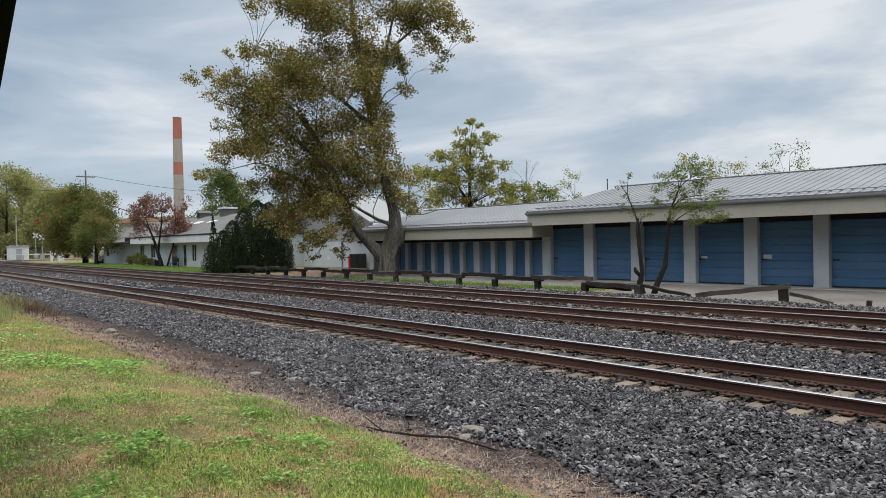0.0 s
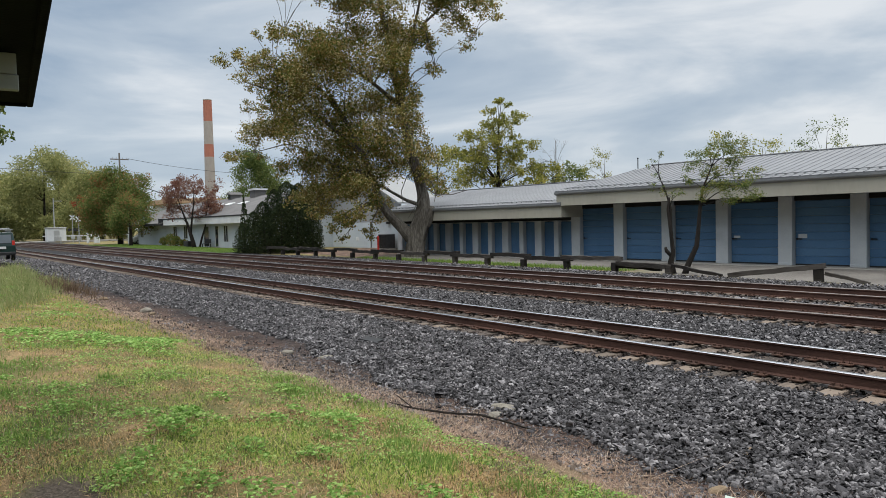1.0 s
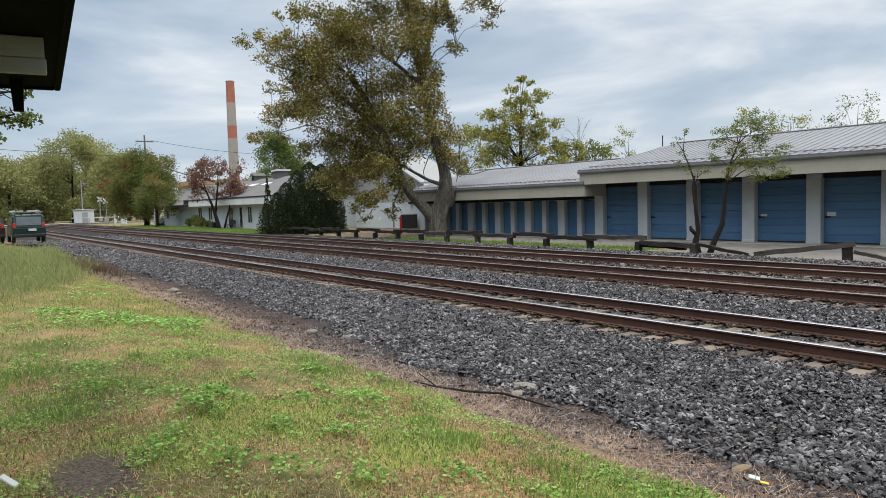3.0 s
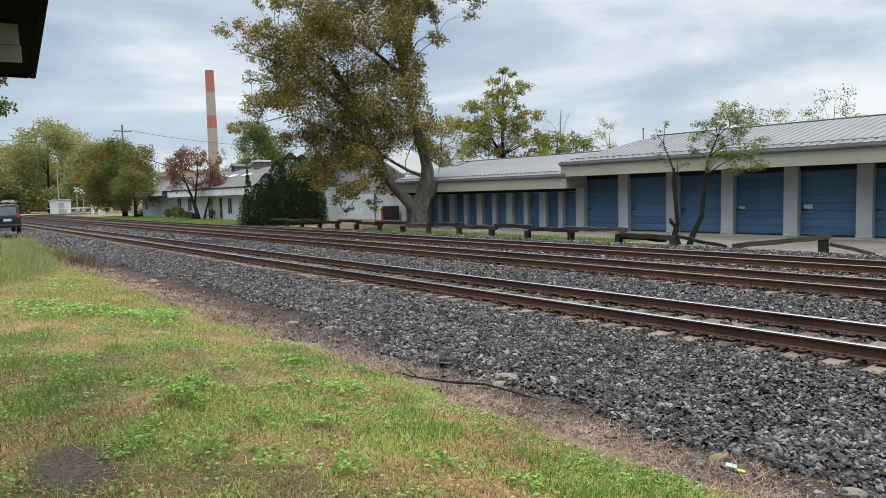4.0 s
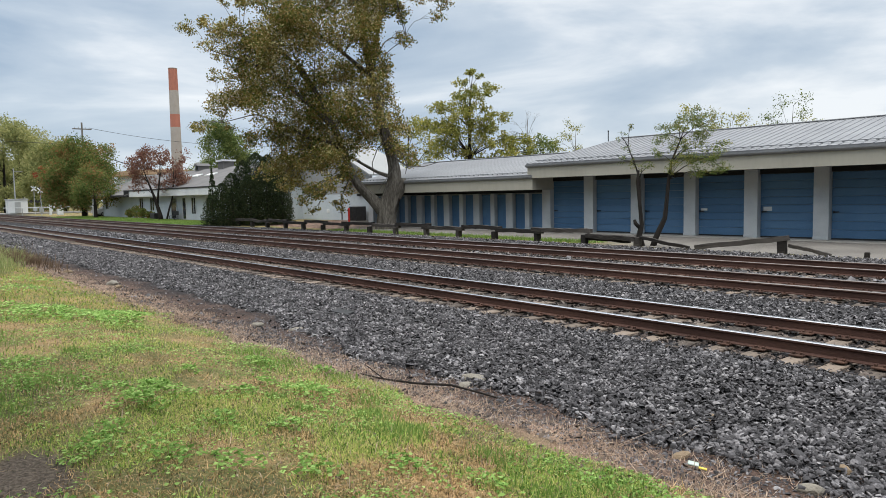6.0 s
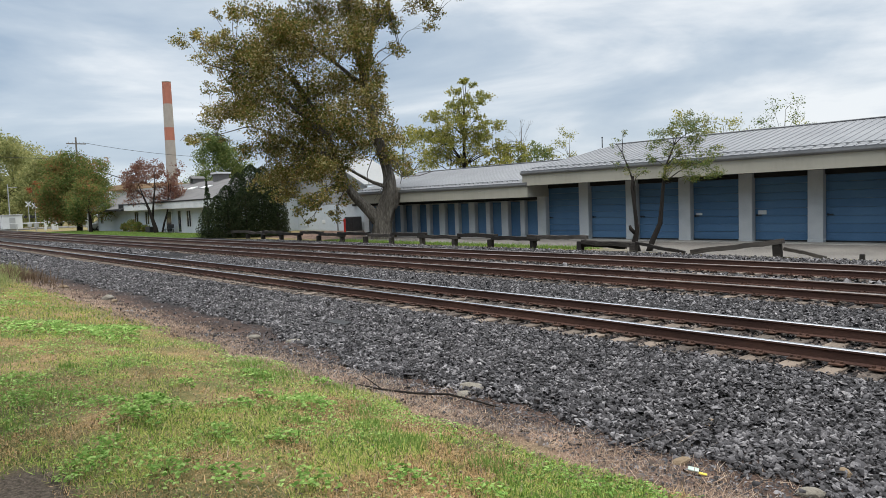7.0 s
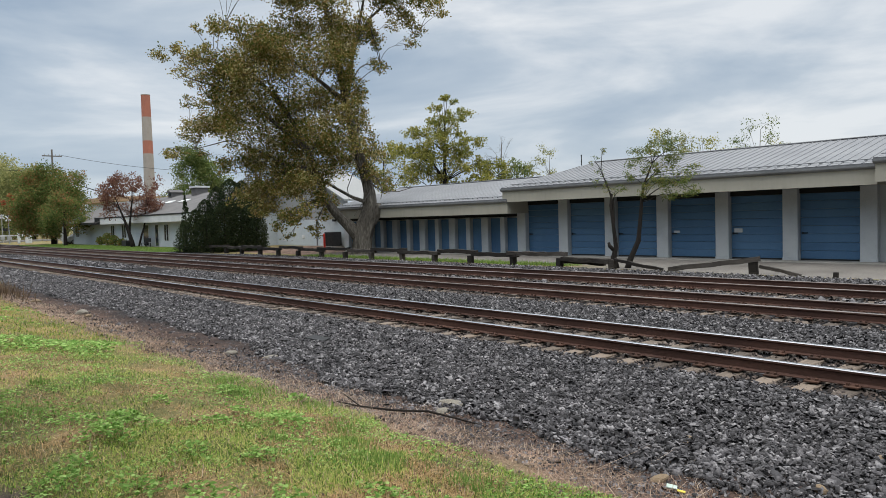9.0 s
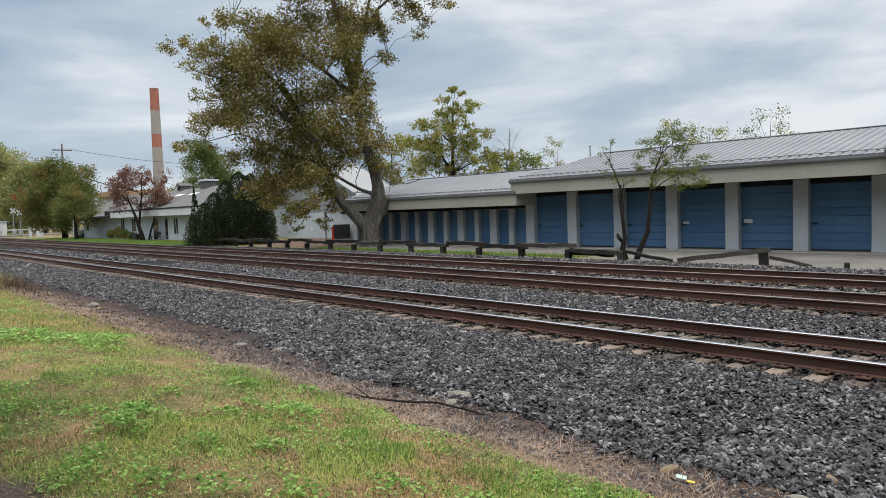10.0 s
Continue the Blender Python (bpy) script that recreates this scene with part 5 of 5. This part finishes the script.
rock(-19.2, 5.0, (0.17, 0.12, 0.09), "whitish rock at the ballast edge", M_PALE, 7.7)
rock(-18.3, 4.9, (0.15, 0.08, 0.05), "tan rock at the ballast edge", M_TANROCK, 8.5)
rock(-11.2, 5.2, (0.13, 0.09, 0.05), "light grey rock on the ballast", M_PALE, 9.4)
rock(-10.4, 5.5, (0.12, 0.08, 0.04), "light grey flat rock on the ballast", M_PALE, 10.4)
rock(-2.0, 6.9, (0.05, 0.04, 0.04), "small tan cobble on the ballast", M_TANROCK, 11.0)
rock(-23.5, 4.9, (0.16, 0.11, 0.07), "tan rock at the foot of tall weeds", M_TANROCK, 12.0)

stick = thing("stick", "long thin brown stick lying on the soil", "stick")
sx = [(-6.75, 4.36), (-6.4, 4.46), (-6.0, 4.62), (-5.7, 4.85), (-5.35, 4.93), (-5.0, 5.02)]
part("shaft", tube(bmesh.new(), [(x, y, float(gz(x, y)[0]) + 0.035 + 0.02 * math.sin(3 * x)) for x, y in sx], [0.007, 0.011, 0.013, 0.013, 0.011, 0.007], 7), M_BARKDARK, stick)
part("side_twig", tube(bmesh.new(), [(-6.4, 4.46, float(gz(-6.4, 4.46)[0]) + 0.03), (-6.5, 4.3, float(gz(-6.5, 4.3)[0]) + 0.16)], [0.008, 0.004], 5), M_BARKDARK, stick)
plate = tagged(part("steel_plate", boxed(-0.21, 0.21, -0.11, 0.11, 0, 0.03, 0.006), M_BLACK), "dark steel plate lying on the ballast", "steel plate")
plate.matrix_world = pose(-11.35, 7.0, float(gz(-11.35, 7.0)[0]) + 0.05, 6, 4, 14)
litter = thing("litter", "crumpled pale green paper wrapper on the soil", "litter", pose(-2.8, 4.8, float(gz(-2.8, 4.8)[0]) + 0.03, 12, 9, 30))
M_PAPER = mat("paper", [(0.36, 0.46, 0.40), (0.55, 0.62, 0.56)], scale=12, rough=0.7)
part("wrapper", boxed(-0.04, 0.04, -0.025, 0.025, 0, 0.012, 0.004), M_PAPER, litter)
part("yellow_corner", boxed(0.04, 0.10, -0.045, -0.02, 0, 0.01, 0.003), mat("yellow_paper", [(0.6, 0.45, 0.06), (0.7, 0.55, 0.1)], rough=0.7), litter)
paper = tagged(part("paper_scrap", boxed(-0.07, 0.07, -0.02, 0.02, 0, 0.02, 0.006), M_TRIM), "torn white paper scrap in the grass", "litter")
paper.matrix_world = pose(-5.2, 0.27, float(gz(-5.2, 0.27)[0]) + 0.05, 20, 25, 40)


# ---- stones of the ballast ----
SHARD = np.array([(1, 0, 0), (-1, 0, 0), (0, 1, 0), (0, -1, 0), (0, 0, 1), (0, 0, -1)], float)
BLOCK = np.array([(-1.0, -0.75, -0.4), (0.9, -0.9, -0.4), (1.0, 0.75, -0.4), (-0.9, 0.85, -0.4), (-0.85, -0.4, 0.25), (0.45, -0.75, 0.5), (0.8, 0.5, 0.3), (-0.4, 0.7, 0.5)])
SIDES = np.array([(4, 5, 6, 7), (0, 1, 5, 4), (1, 2, 6, 5), (2, 3, 7, 6), (3, 0, 4, 7)])


def chips(rng, n, x0, x1, y0, y1, size, lift=0.03, stray=0.03, corner=SHARD):
    """Angular six-cornered shards lying in an uneven layer."""
    x, y = rng.uniform(x0, x1, n), rng.uniform(y0, y1, n)
    rim = np.array([5.2 + 0.7 * min(1.0, max(0.0, (-a - 8) / 5)) + 0.35 * noise.noise((a * 0.7, 0.0, 9.0)) + 0.15 * noise.noise((a * 2.9, 0.0, 9.0)) for a in x])
    thin = ((y > rim) | (rng.uniform(0, 1, n) < stray)) & (x < 1.5 - 0.2 * y)
    x, y = x[thin], y[thin]
    n = len(x)
    base = gz(x, y) + rng.uniform(-0.35, 1.0, n) * lift
    k = size * np.exp(rng.normal(0, 0.3, n))
    v = corner[None] + rng.uniform(-0.38, 0.38, (n, len(corner), 3))
    v = v * (np.stack([k * rng.uniform(0.9, 1.5, n), k * rng.uniform(0.7, 1.1, n), k * rng.uniform(0.5, 0.95, n)], 1) * 0.5)[:, None]
    a, b, c = rng.uniform(0, 2 * np.pi, n), rng.normal(0, 0.5, n), rng.normal(0, 0.5, n)
    ca, sa, cb, sb, cc, sc = np.cos(a), np.sin(a), np.cos(b), np.sin(b), np.cos(c), np.sin(c)
    y1_, z1_ = v[..., 1] * cb[:, None] - v[..., 2] * sb[:, None], v[..., 1] * sb[:, None] + v[..., 2] * cb[:, None]
    x2, z2 = v[..., 0] * cc[:, None] + z1_ * sc[:, None], -v[..., 0] * sc[:, None] + z1_ * cc[:, None]
    return np.stack([x2 * ca[:, None] - y1_ * sa[:, None] + x[:, None], x2 * sa[:, None] + y1_ * ca[:, None] + y[:, None], z2 + base[:, None]], -1)


FACES = np.array([(0, 2, 4), (2, 1, 4), (1, 3, 4), (3, 0, 4)])
rg = np.random.default_rng(7)
beds = [chips(rg, 50000, -16, -9, 4.3, 9.0, 0.042, 0.05), chips(rg, 42000, -40, -16, 4.5, 9.0, 0.046, 0.025), chips(rg, 12000, -70, -40, 5.0, 9.0, 0.075, 0.02), chips(rg, 20000, -12, -0.5, 4.3, 5.6, 0.02, 0.006, 0.7),
        chips(rg, 46000, -36, 0, 11.5, 14.3, 0.046, 0.04), chips(rg, 6000, -75, -40, 11.5, 14.3, 0.10, 0.04), chips(rg, 10000, -45, 2, 16.9, 18.3, 0.08, 0.06), chips(rg, 24000, -50, 0, 20.7, 24.2, 0.06, 0.03)]
sv = np.concatenate(beds)
n = len(sv)
tagged(soup("ballast_stones", sv.reshape(-1, 3), (FACES[None] + 6 * np.arange(n)[:, None, None]).reshape(-1, 3), M_STONE), "loose angular grey ballast stones around the tracks", "gravel", "", "stuff")
sv = chips(rg, 64000, -9, 0.0, 4.8, 9.0, 0.034, 0.055, corner=BLOCK)
n = len(sv)
tagged(soup("ballast_stones", sv.reshape(-1, 3), (SIDES[None] + 8 * np.arange(n)[:, None, None]).reshape(-1, 4), M_STONE), "blocky dark grey ballast stones beside the soil", "gravel", "", "stuff")
sv = np.concatenate([chips(rg, 24000, -34, 2, 9.0, 11.6, 0.052, 0.025), chips(rg, 8000, -45, 2, 14.3, 17.0, 0.075, 0.03), chips(rg, 6000, -45, 2, 18.3, 20.8, 0.08, 0.03)])
n = len(sv)
tagged(soup("rusty_ballast_stones", sv.reshape(-1, 3), (FACES[None] + 6 * np.arange(n)[:, None, None]).reshape(-1, 3), M_RUSTSTONE), "brownish rust-stained ballast between the rails", "gravel", "", "stuff")


M_CLOD = mat("soil_clods", [(0.05, 0.037, 0.03), (0.11, 0.082, 0.065), (0.24, 0.19, 0.155)], scale=5, fine=50, rough=0.95, island=0.5, spread=(0.2, 0.8))
cv = np.concatenate([chips(rg, 40000, -9, -2, -0.3, 4.2, 0.016, 0.006), chips(rg, 60000, -15, 0.5, 3.9, 4.8, 0.03, 0.012), chips(rg, 40000, -28, -9, 4.0, 5.1, 0.045, 0.015)])
n = len(cv)
tagged(soup("soil_clods", cv.reshape(-1, 3), (FACES[None] + 6 * np.arange(n)[:, None, None]).reshape(-1, 3), M_CLOD), "small brown clods and pebbles on bare soil", "soil", "", "stuff")


# ---- grass, straw and weeds ----
def blades(name, rng, x, y, height, width, material, lean=0.5, base=None):
    n = len(x)
    z = gz(x, y) - 0.005
    a = rng.uniform(0, 2 * np.pi, n)
    h = height * np.exp(rng.normal(0, 0.35, n))
    l = h * np.abs(rng.normal(0, lean, n))
    d = rng.uniform(0, 2 * np.pi, n)
    w = width * rng.uniform(0.6, 1.4, n)
    root = np.stack([x, y, z], 1)
    side = np.stack([np.cos(a), np.sin(a), 0 * a], 1) * (w / 2)[:, None]
    midp = root + np.stack([np.cos(d) * l * 0.35, np.sin(d) * l * 0.35, h * 0.6], 1)
    tip = root + np.stack([np.cos(d) * l, np.sin(d) * l, h * np.maximum(0.25, 1 - 0.3 * l / h)], 1)
    v = np.stack([root - side, root + side, midp + side * 0.7, tip, midp - side * 0.7], 1).reshape(-1, 3)
    f = (np.array([(0, 1, 2, 4), (4, 2, 3, 3)])[None] + 5 * np.arange(n)[:, None, None])
    quads = f[:, 0]
    tris = f[:, 1, :3]
    me_v = v
    ob = soup(name, me_v, np.concatenate([np.stack([quads[:, 0], quads[:, 1], quads[:, 2]], 1), np.stack([quads[:, 0], quads[:, 2], quads[:, 3]], 1), tris]), material)
    return ob


def short_blades(name, rng, x, y, height, width, material, lean=0.9):
    """Short turf, a pointed blade each."""
    n = len(x)
    root = np.stack([x, y, gz(x, y) - 0.005], 1)
    a, d = rng.uniform(0, 2 * np.pi, n), rng.uniform(0, 2 * np.pi, n)
    h = height * np.exp(rng.normal(0, 0.35, n))
    l = h * np.abs(rng.normal(0, lean, n))
    side = np.stack([np.cos(a), np.sin(a), 0 * a], 1) * (width * rng.uniform(0.5, 1.3, n) / 2)[:, None]
    tip = root + np.stack([np.cos(d) * l, np.sin(d) * l, h * np.maximum(0.25, 1 - 0.3 * l / h)], 1)
    return soup(name, np.stack([root - side, root + side, tip], 1).reshape(-1, 3), np.arange(3 * n).reshape(n, 3), material)


def field(rng, n, x0, x1, y0, y1, power=1.0):
    """Places in the strip, thinned where the lawn is bare."""
    x = x1 - (x1 - x0) * rng.uniform(0, 1, n) ** power
    y = rng.uniform(y0, y1, n)
    bare = np.array([noise.noise((a * 0.55, b * 0.55, 7.0)) + 0.5 * noise.noise((a * 1.7, b * 1.7, 2.0)) for a, b in zip(x, y)])
    edge = 4.15 + 0.35 * np.array([noise.noise((a * 0.9, 0.0, 4.0)) for a in x])
    patch = ((x + 5.15) / 0.6) ** 2 + ((y - 0.72) / 0.3) ** 2 < rng.uniform(0.3, 1.1, n)
    keep = (bare > rng.uniform(-0.75, 0.25, n)) & (y < edge) & ~patch
    return x[keep], y[keep]


gr_ = np.random.default_rng(17)
x, y = field(gr_, 250000, -12, -1.0, -2.0, 4.5)
xn, yn = field(gr_, 170000, -6.5, -1.0, 0.2, 4.4)
x, y = np.concatenate([x, xn]), np.concatenate([y, yn])
dry = np.array([noise.noise((a * 0.8, b * 1.1, 40.0)) + 0.7 * noise.noise((a * 2.6, b * 2.6, 11.0)) for a, b in zip(x, y)]) > gr_.uniform(-0.28, 0.10, len(x))
L_LUSH = leaf_mat("lush_grass_blades", [(0.065, 0.14, 0.022), (0.25, 0.41, 0.065), (0.50, 0.63, 0.16), (0.66, 0.60, 0.24)], 1.0)
L_THATCH = leaf_mat("brown_thatch", [(0.10, 0.07, 0.032), (0.35, 0.24, 0.10), (0.57, 0.395, 0.195), (0.72, 0.51, 0.29)], 1.0)
tagged(short_blades("lawn_grass", gr_, x[~dry], y[~dry], 0.032, 0.010, L_LUSH, 1.4), "short patchy green lawn grass", "grass", "", "stuff")
tagged(short_blades("dry_lawn_grass", gr_, x[dry], y[dry], 0.026, 0.010, L_THATCH, 1.8), "short brown withered grass in the lawn", "grass", "", "stuff")
x, y = field(gr_, 110000, -34, -12, -4.0, 4.5)
tagged(short_blades("lawn_grass", gr_, x, y, 0.05, 0.017, L_GRASS, 1.2), "short patchy grass farther along the bank", "grass", "", "stuff")
n = 46000
x = -1.5 - 30 * gr_.uniform(0, 1, n) ** 1.4
y = 4.4 + 0.45 * gr_.normal(0, 1, n) * np.where(gr_.uniform(0, 1, n) < 0.5, 1, 0.6)
mat_ = np.array([noise.noise((a * 1.6, b * 1.6, 30.0)) for a, b in zip(x, y)]) > gr_.uniform(-0.6, 0.25, n)
x, y = x[mat_], y[mat_]
tagged(short_blades("dry_straw", gr_, x, y, 0.05, 0.009, L_STRAW, 2.4), "dry flattened straw along the ballast edge", "straw", "", "stuff")
n = 9000
x, y = field(gr_, n, -12, -1, -2, 4.3)
tagged(blades("dry_straw", gr_, x, y, 0.05, 0.006, L_STRAW, 1.6), "dry brown blades among the lawn", "straw", "", "stuff")
cx, cy = [], []
for a, b, s, k in ((-7.6, 3.75, 0.45, 900), (-8.4, 3.8, 0.35, 500), (-4.4, 3.2, 0.35, 900), (-5.0, 3.35, 0.3, 600), (-3.6, 3.5, 0.3, 500), (-6.6, 4.0, 0.25, 400), (-5.4, 2.9, 0.15, 250), (-5.9, 2.9, 0.15, 250), (-9.2, 1.9, 0.15, 200), (-3.0, 3.3, 0.3, 400), (-5.6, 3.75, 0.3, 500), (-8.6, 0.6, 0.9, 1800), (-6.9, 0.7, 0.6, 1200), (-10.4, 0.9, 1.0, 1800), (-7.6, 1.3, 0.5, 700), (-2.7, 3.7, 0.3, 500)):
    cx.append(gr_.normal(a, s * 0.45, k // 2))
    cy.append(gr_.normal(b, s * 0.4, k // 2))
L_TALL = leaf_mat("bright_grass", [(0.11, 0.20, 0.04), (0.19, 0.30, 0.07), (0.28, 0.38, 0.11)])
tagged(blades("grass_tufts", gr_, np.concatenate(cx), np.concatenate(cy), 0.062, 0.009, L_TALL, 0.9), "taller bright green grass tufts in the lawn", "grass", "", "stuff")
n = 46000
x = gr_.uniform(-46, -15, n)
y = gr_.uniform(-2.0, 5.1, n)
front = -15.5 - 2.2 * np.maximum(0, y - 1) ** 1.3
keep = (y < 4.7 - 0.02 * (x + 15)) & (gr_.uniform(0, 1, n) < np.clip((front - x) / 3, 0, 1))
L_MEADOW = leaf_mat("tall_weed_stems", [(0.16, 0.21, 0.07), (0.27, 0.31, 0.12), (0.40, 0.37, 0.19)])
x, y = x[keep], y[keep]
tuft = np.array([0.22 + 0.30 * noise.noise((a * 0.45, b * 0.9, 12.0)) + 0.22 * noise.noise((a * 1.4, b * 1.8, 3.0)) for a, b in zip(x, y)]).clip(0.06, 0.55) * np.clip((-x - 10) / 8, 0.3, 1.1)
tagged(blades("tall_grass", gr_, x, y, tuft, 0.016, L_MEADOW, 1.0), "tall soft grass and weeds on the bank", "grass", "", "stuff")
n = 700
x = gr_.normal(-29, 2.2, n)
y = 4.6 + 0.3 * gr_.normal(0, 1, n)
L_DEAD = leaf_mat("dead_weed_stems", [(0.08, 0.055, 0.035), (0.16, 0.11, 0.07), (0.22, 0.16, 0.11)])
tagged(blades("dead_weeds", gr_, x, y, 0.32, 0.02, L_DEAD, 0.6), "brown dead weed stems at the ballast edge", "weeds", "", "stuff")


x, y = gr_.uniform(-42, -19.5, 9000), 25.4 + 0.45 * gr_.normal(0, 1, 9000)
tagged(short_blades("fence_grass", gr_, x, y, 0.12, 0.03, L_TALL, 0.6), "green grass strip behind the timber fence", "grass", "", "stuff")
x, y = gr_.uniform(-118, -62, 26000), gr_.uniform(22.6, 28.2, 26000)
tagged(short_blades("office_lawn", gr_, x, y, 0.10, 0.10, L_TALL, 0.6), "green mown lawn before the office", "grass", "", "stuff")


def weed(x, y, radius, n, seed, leaf=0.075, rise=0.14):
    """A low broad-leaved plant: leaves on short stalks in a loose mound."""
    rng = np.random.default_rng(seed)
    z0 = float(gz(x, y)[0])
    w = thing("weed_plant", "low broad-leaved bright green weed in the grass", "plant", pose(x, y, z0), "broad-leaved weeds")
    a = rng.uniform(0, 2 * np.pi, n)
    q = radius * np.sqrt(rng.uniform(0.02, 1, n)) * (0.7 + 0.3 * np.sin(3 * a + seed))
    h = rise * (0.35 + 0.65 * (1 - (q / radius).clip(0, 1) ** 2)) * rng.uniform(0.6, 1.2, n)
    px, py = q * np.cos(a) * 1.3, q * np.sin(a) * 0.9
    h = h + gz(x + px, y + py) - z0
    leaves("foliage", np.stack([px, py, h], 1), leaf, L_WEED, w, seed, flat=0.72)
    part("stalk", tube(bmesh.new(), [(0, 0, -0.02), (0.01, 0, rise * 0.7)], [0.005, 0.003], 5), L_WEED, w)


for k, (x, y, r, n) in enumerate([(-6.6, 2.05, 0.30, 170), (-6.15, 1.75, 0.24, 110), (-6.95, 1.75, 0.2, 80), (-6.25, 2.75, 0.14, 60), (-5.95, 3.3, 0.26, 130), (-6.5, 3.1, 0.16, 60), (-7.7, 3.55, 0.2, 90), (-6.9, 4.0, 0.13, 50),
                                  (-12.6, 2.2, 0.75, 800), (-11.8, 3.0, 0.8, 900), (-13.6, 1.6, 0.6, 600), (-4.75, 1.55, 0.22, 90), (-4.35, 1.85, 0.2, 80), (-5.2, 1.2, 0.22, 90), (-4.0, 2.2, 0.18, 70), (-5.35, 2.15, 0.16, 60),
                                  (-7.6, 1.1, 0.3, 100), (-8.6, 1.3, 0.3, 100), (-9.4, 0.8, 0.35, 120), (-3.7, 2.7, 0.16, 60), (-5.6, 1.4, 0.16, 55), (-7.3, 2.6, 0.12, 40), (-4.9, 2.5, 0.13, 40), (-3.2, 3.0, 0.2, 60), (-16.5, 2.6, 0.8, 260), (-19, 3.2, 0.9, 260), (-33, 2.9, 1.2, 500), (-35, 2.2, 1.4, 500), (-22, 1.9, 0.9, 300), (-26, 2.6, 1.0, 300)]):
    weed(x, y, r * (1.2 if k in (0, 1, 4) or r > 0.5 else 1.35), int(n * (3.2 if k in (0, 1, 4) else 2.2 if r < 0.5 else 0.9)), 200 + k, 0.043 if r < 0.5 else 0.065, 0.11 if k in (0, 1, 4) else 0.075 if r < 0.5 else 0.12)
n = 110000
x, y = field(gr_, n, -13, -1.5, -1.5, 4.2)
lush = np.array([noise.noise((a * 1.1, b * 1.1, 21.0)) + 0.6 * noise.noise((a * 3.3, b * 3.3, 5.0)) for a, b in zip(x, y)])
keep = lush > gr_.uniform(-0.25, 0.5, len(x))
x, y = x[keep], y[keep]
tagged(leaves("clover", np.stack([x, y, gz(x, y) + gr_.uniform(0.015, 0.05, len(x))], 1), 0.031, L_WEED, None, 300, flat=0.75), "patches of small green clover leaves in the lawn", "clover", "", "stuff")


# ---- ties, plates and spikes, piece by piece ----
tie_r = np.random.default_rng(3)
bm = boxed(-0.115, 0.115, -1.3, 1.3, -0.17, 0.0, 0.012)
tie_mesh = None
plate_mesh = None
for tr, yc, count in zip(tracks, (10.28, 15.57, 19.51), (88, 88, 88)):
    for k in range(count):
        x = 1.6 - 0.51 * k + tie_r.normal(0, 0.015)
        m = pose(x, tie_r.normal(0, 0.04), (-0.016 if yc < 12 else -0.03) + tie_r.normal(0, 0.004), 0, 0, tie_r.normal(0, 0.6))
        if tie_mesh is None:
            tie_mesh = part("tie", bm, M_TIE, tr)
            tie_mesh.matrix_basis = m
            b2 = boxed(-0.09, 0.09, -0.17, 0.17, 0.0, 0.022, 0.004)
            for a, b in ((-0.05, -0.1), (0.05, 0.1), (0.05, -0.1), (-0.05, 0.1)):
                box(b2, a - 0.015, a + 0.015, b - 0.02, b + 0.02, 0.022, 0.05)
            plate_mesh = part("tie_plate", b2, M_PLATE, tr)
            plate_mesh.matrix_basis = pose(x, -0.7535, 0.006)
            again(plate_mesh, tr, pose(x, 0.7535, 0.006))
        else:
            again(tie_mesh, tr, m)
            for s in (-0.7535, 0.7535):
                again(plate_mesh, tr, pose(x, s, 0.006))
    bm2 = bmesh.new()
    for k in range(230):
        x = 1.6 - 0.51 * (count + k)
        box(bm2, x - 0.115, x + 0.115, -1.3, 1.3, -0.17, 0.0)
    tagged(part("distant_tie", bm2, M_TIE, tr), kind="stuff")
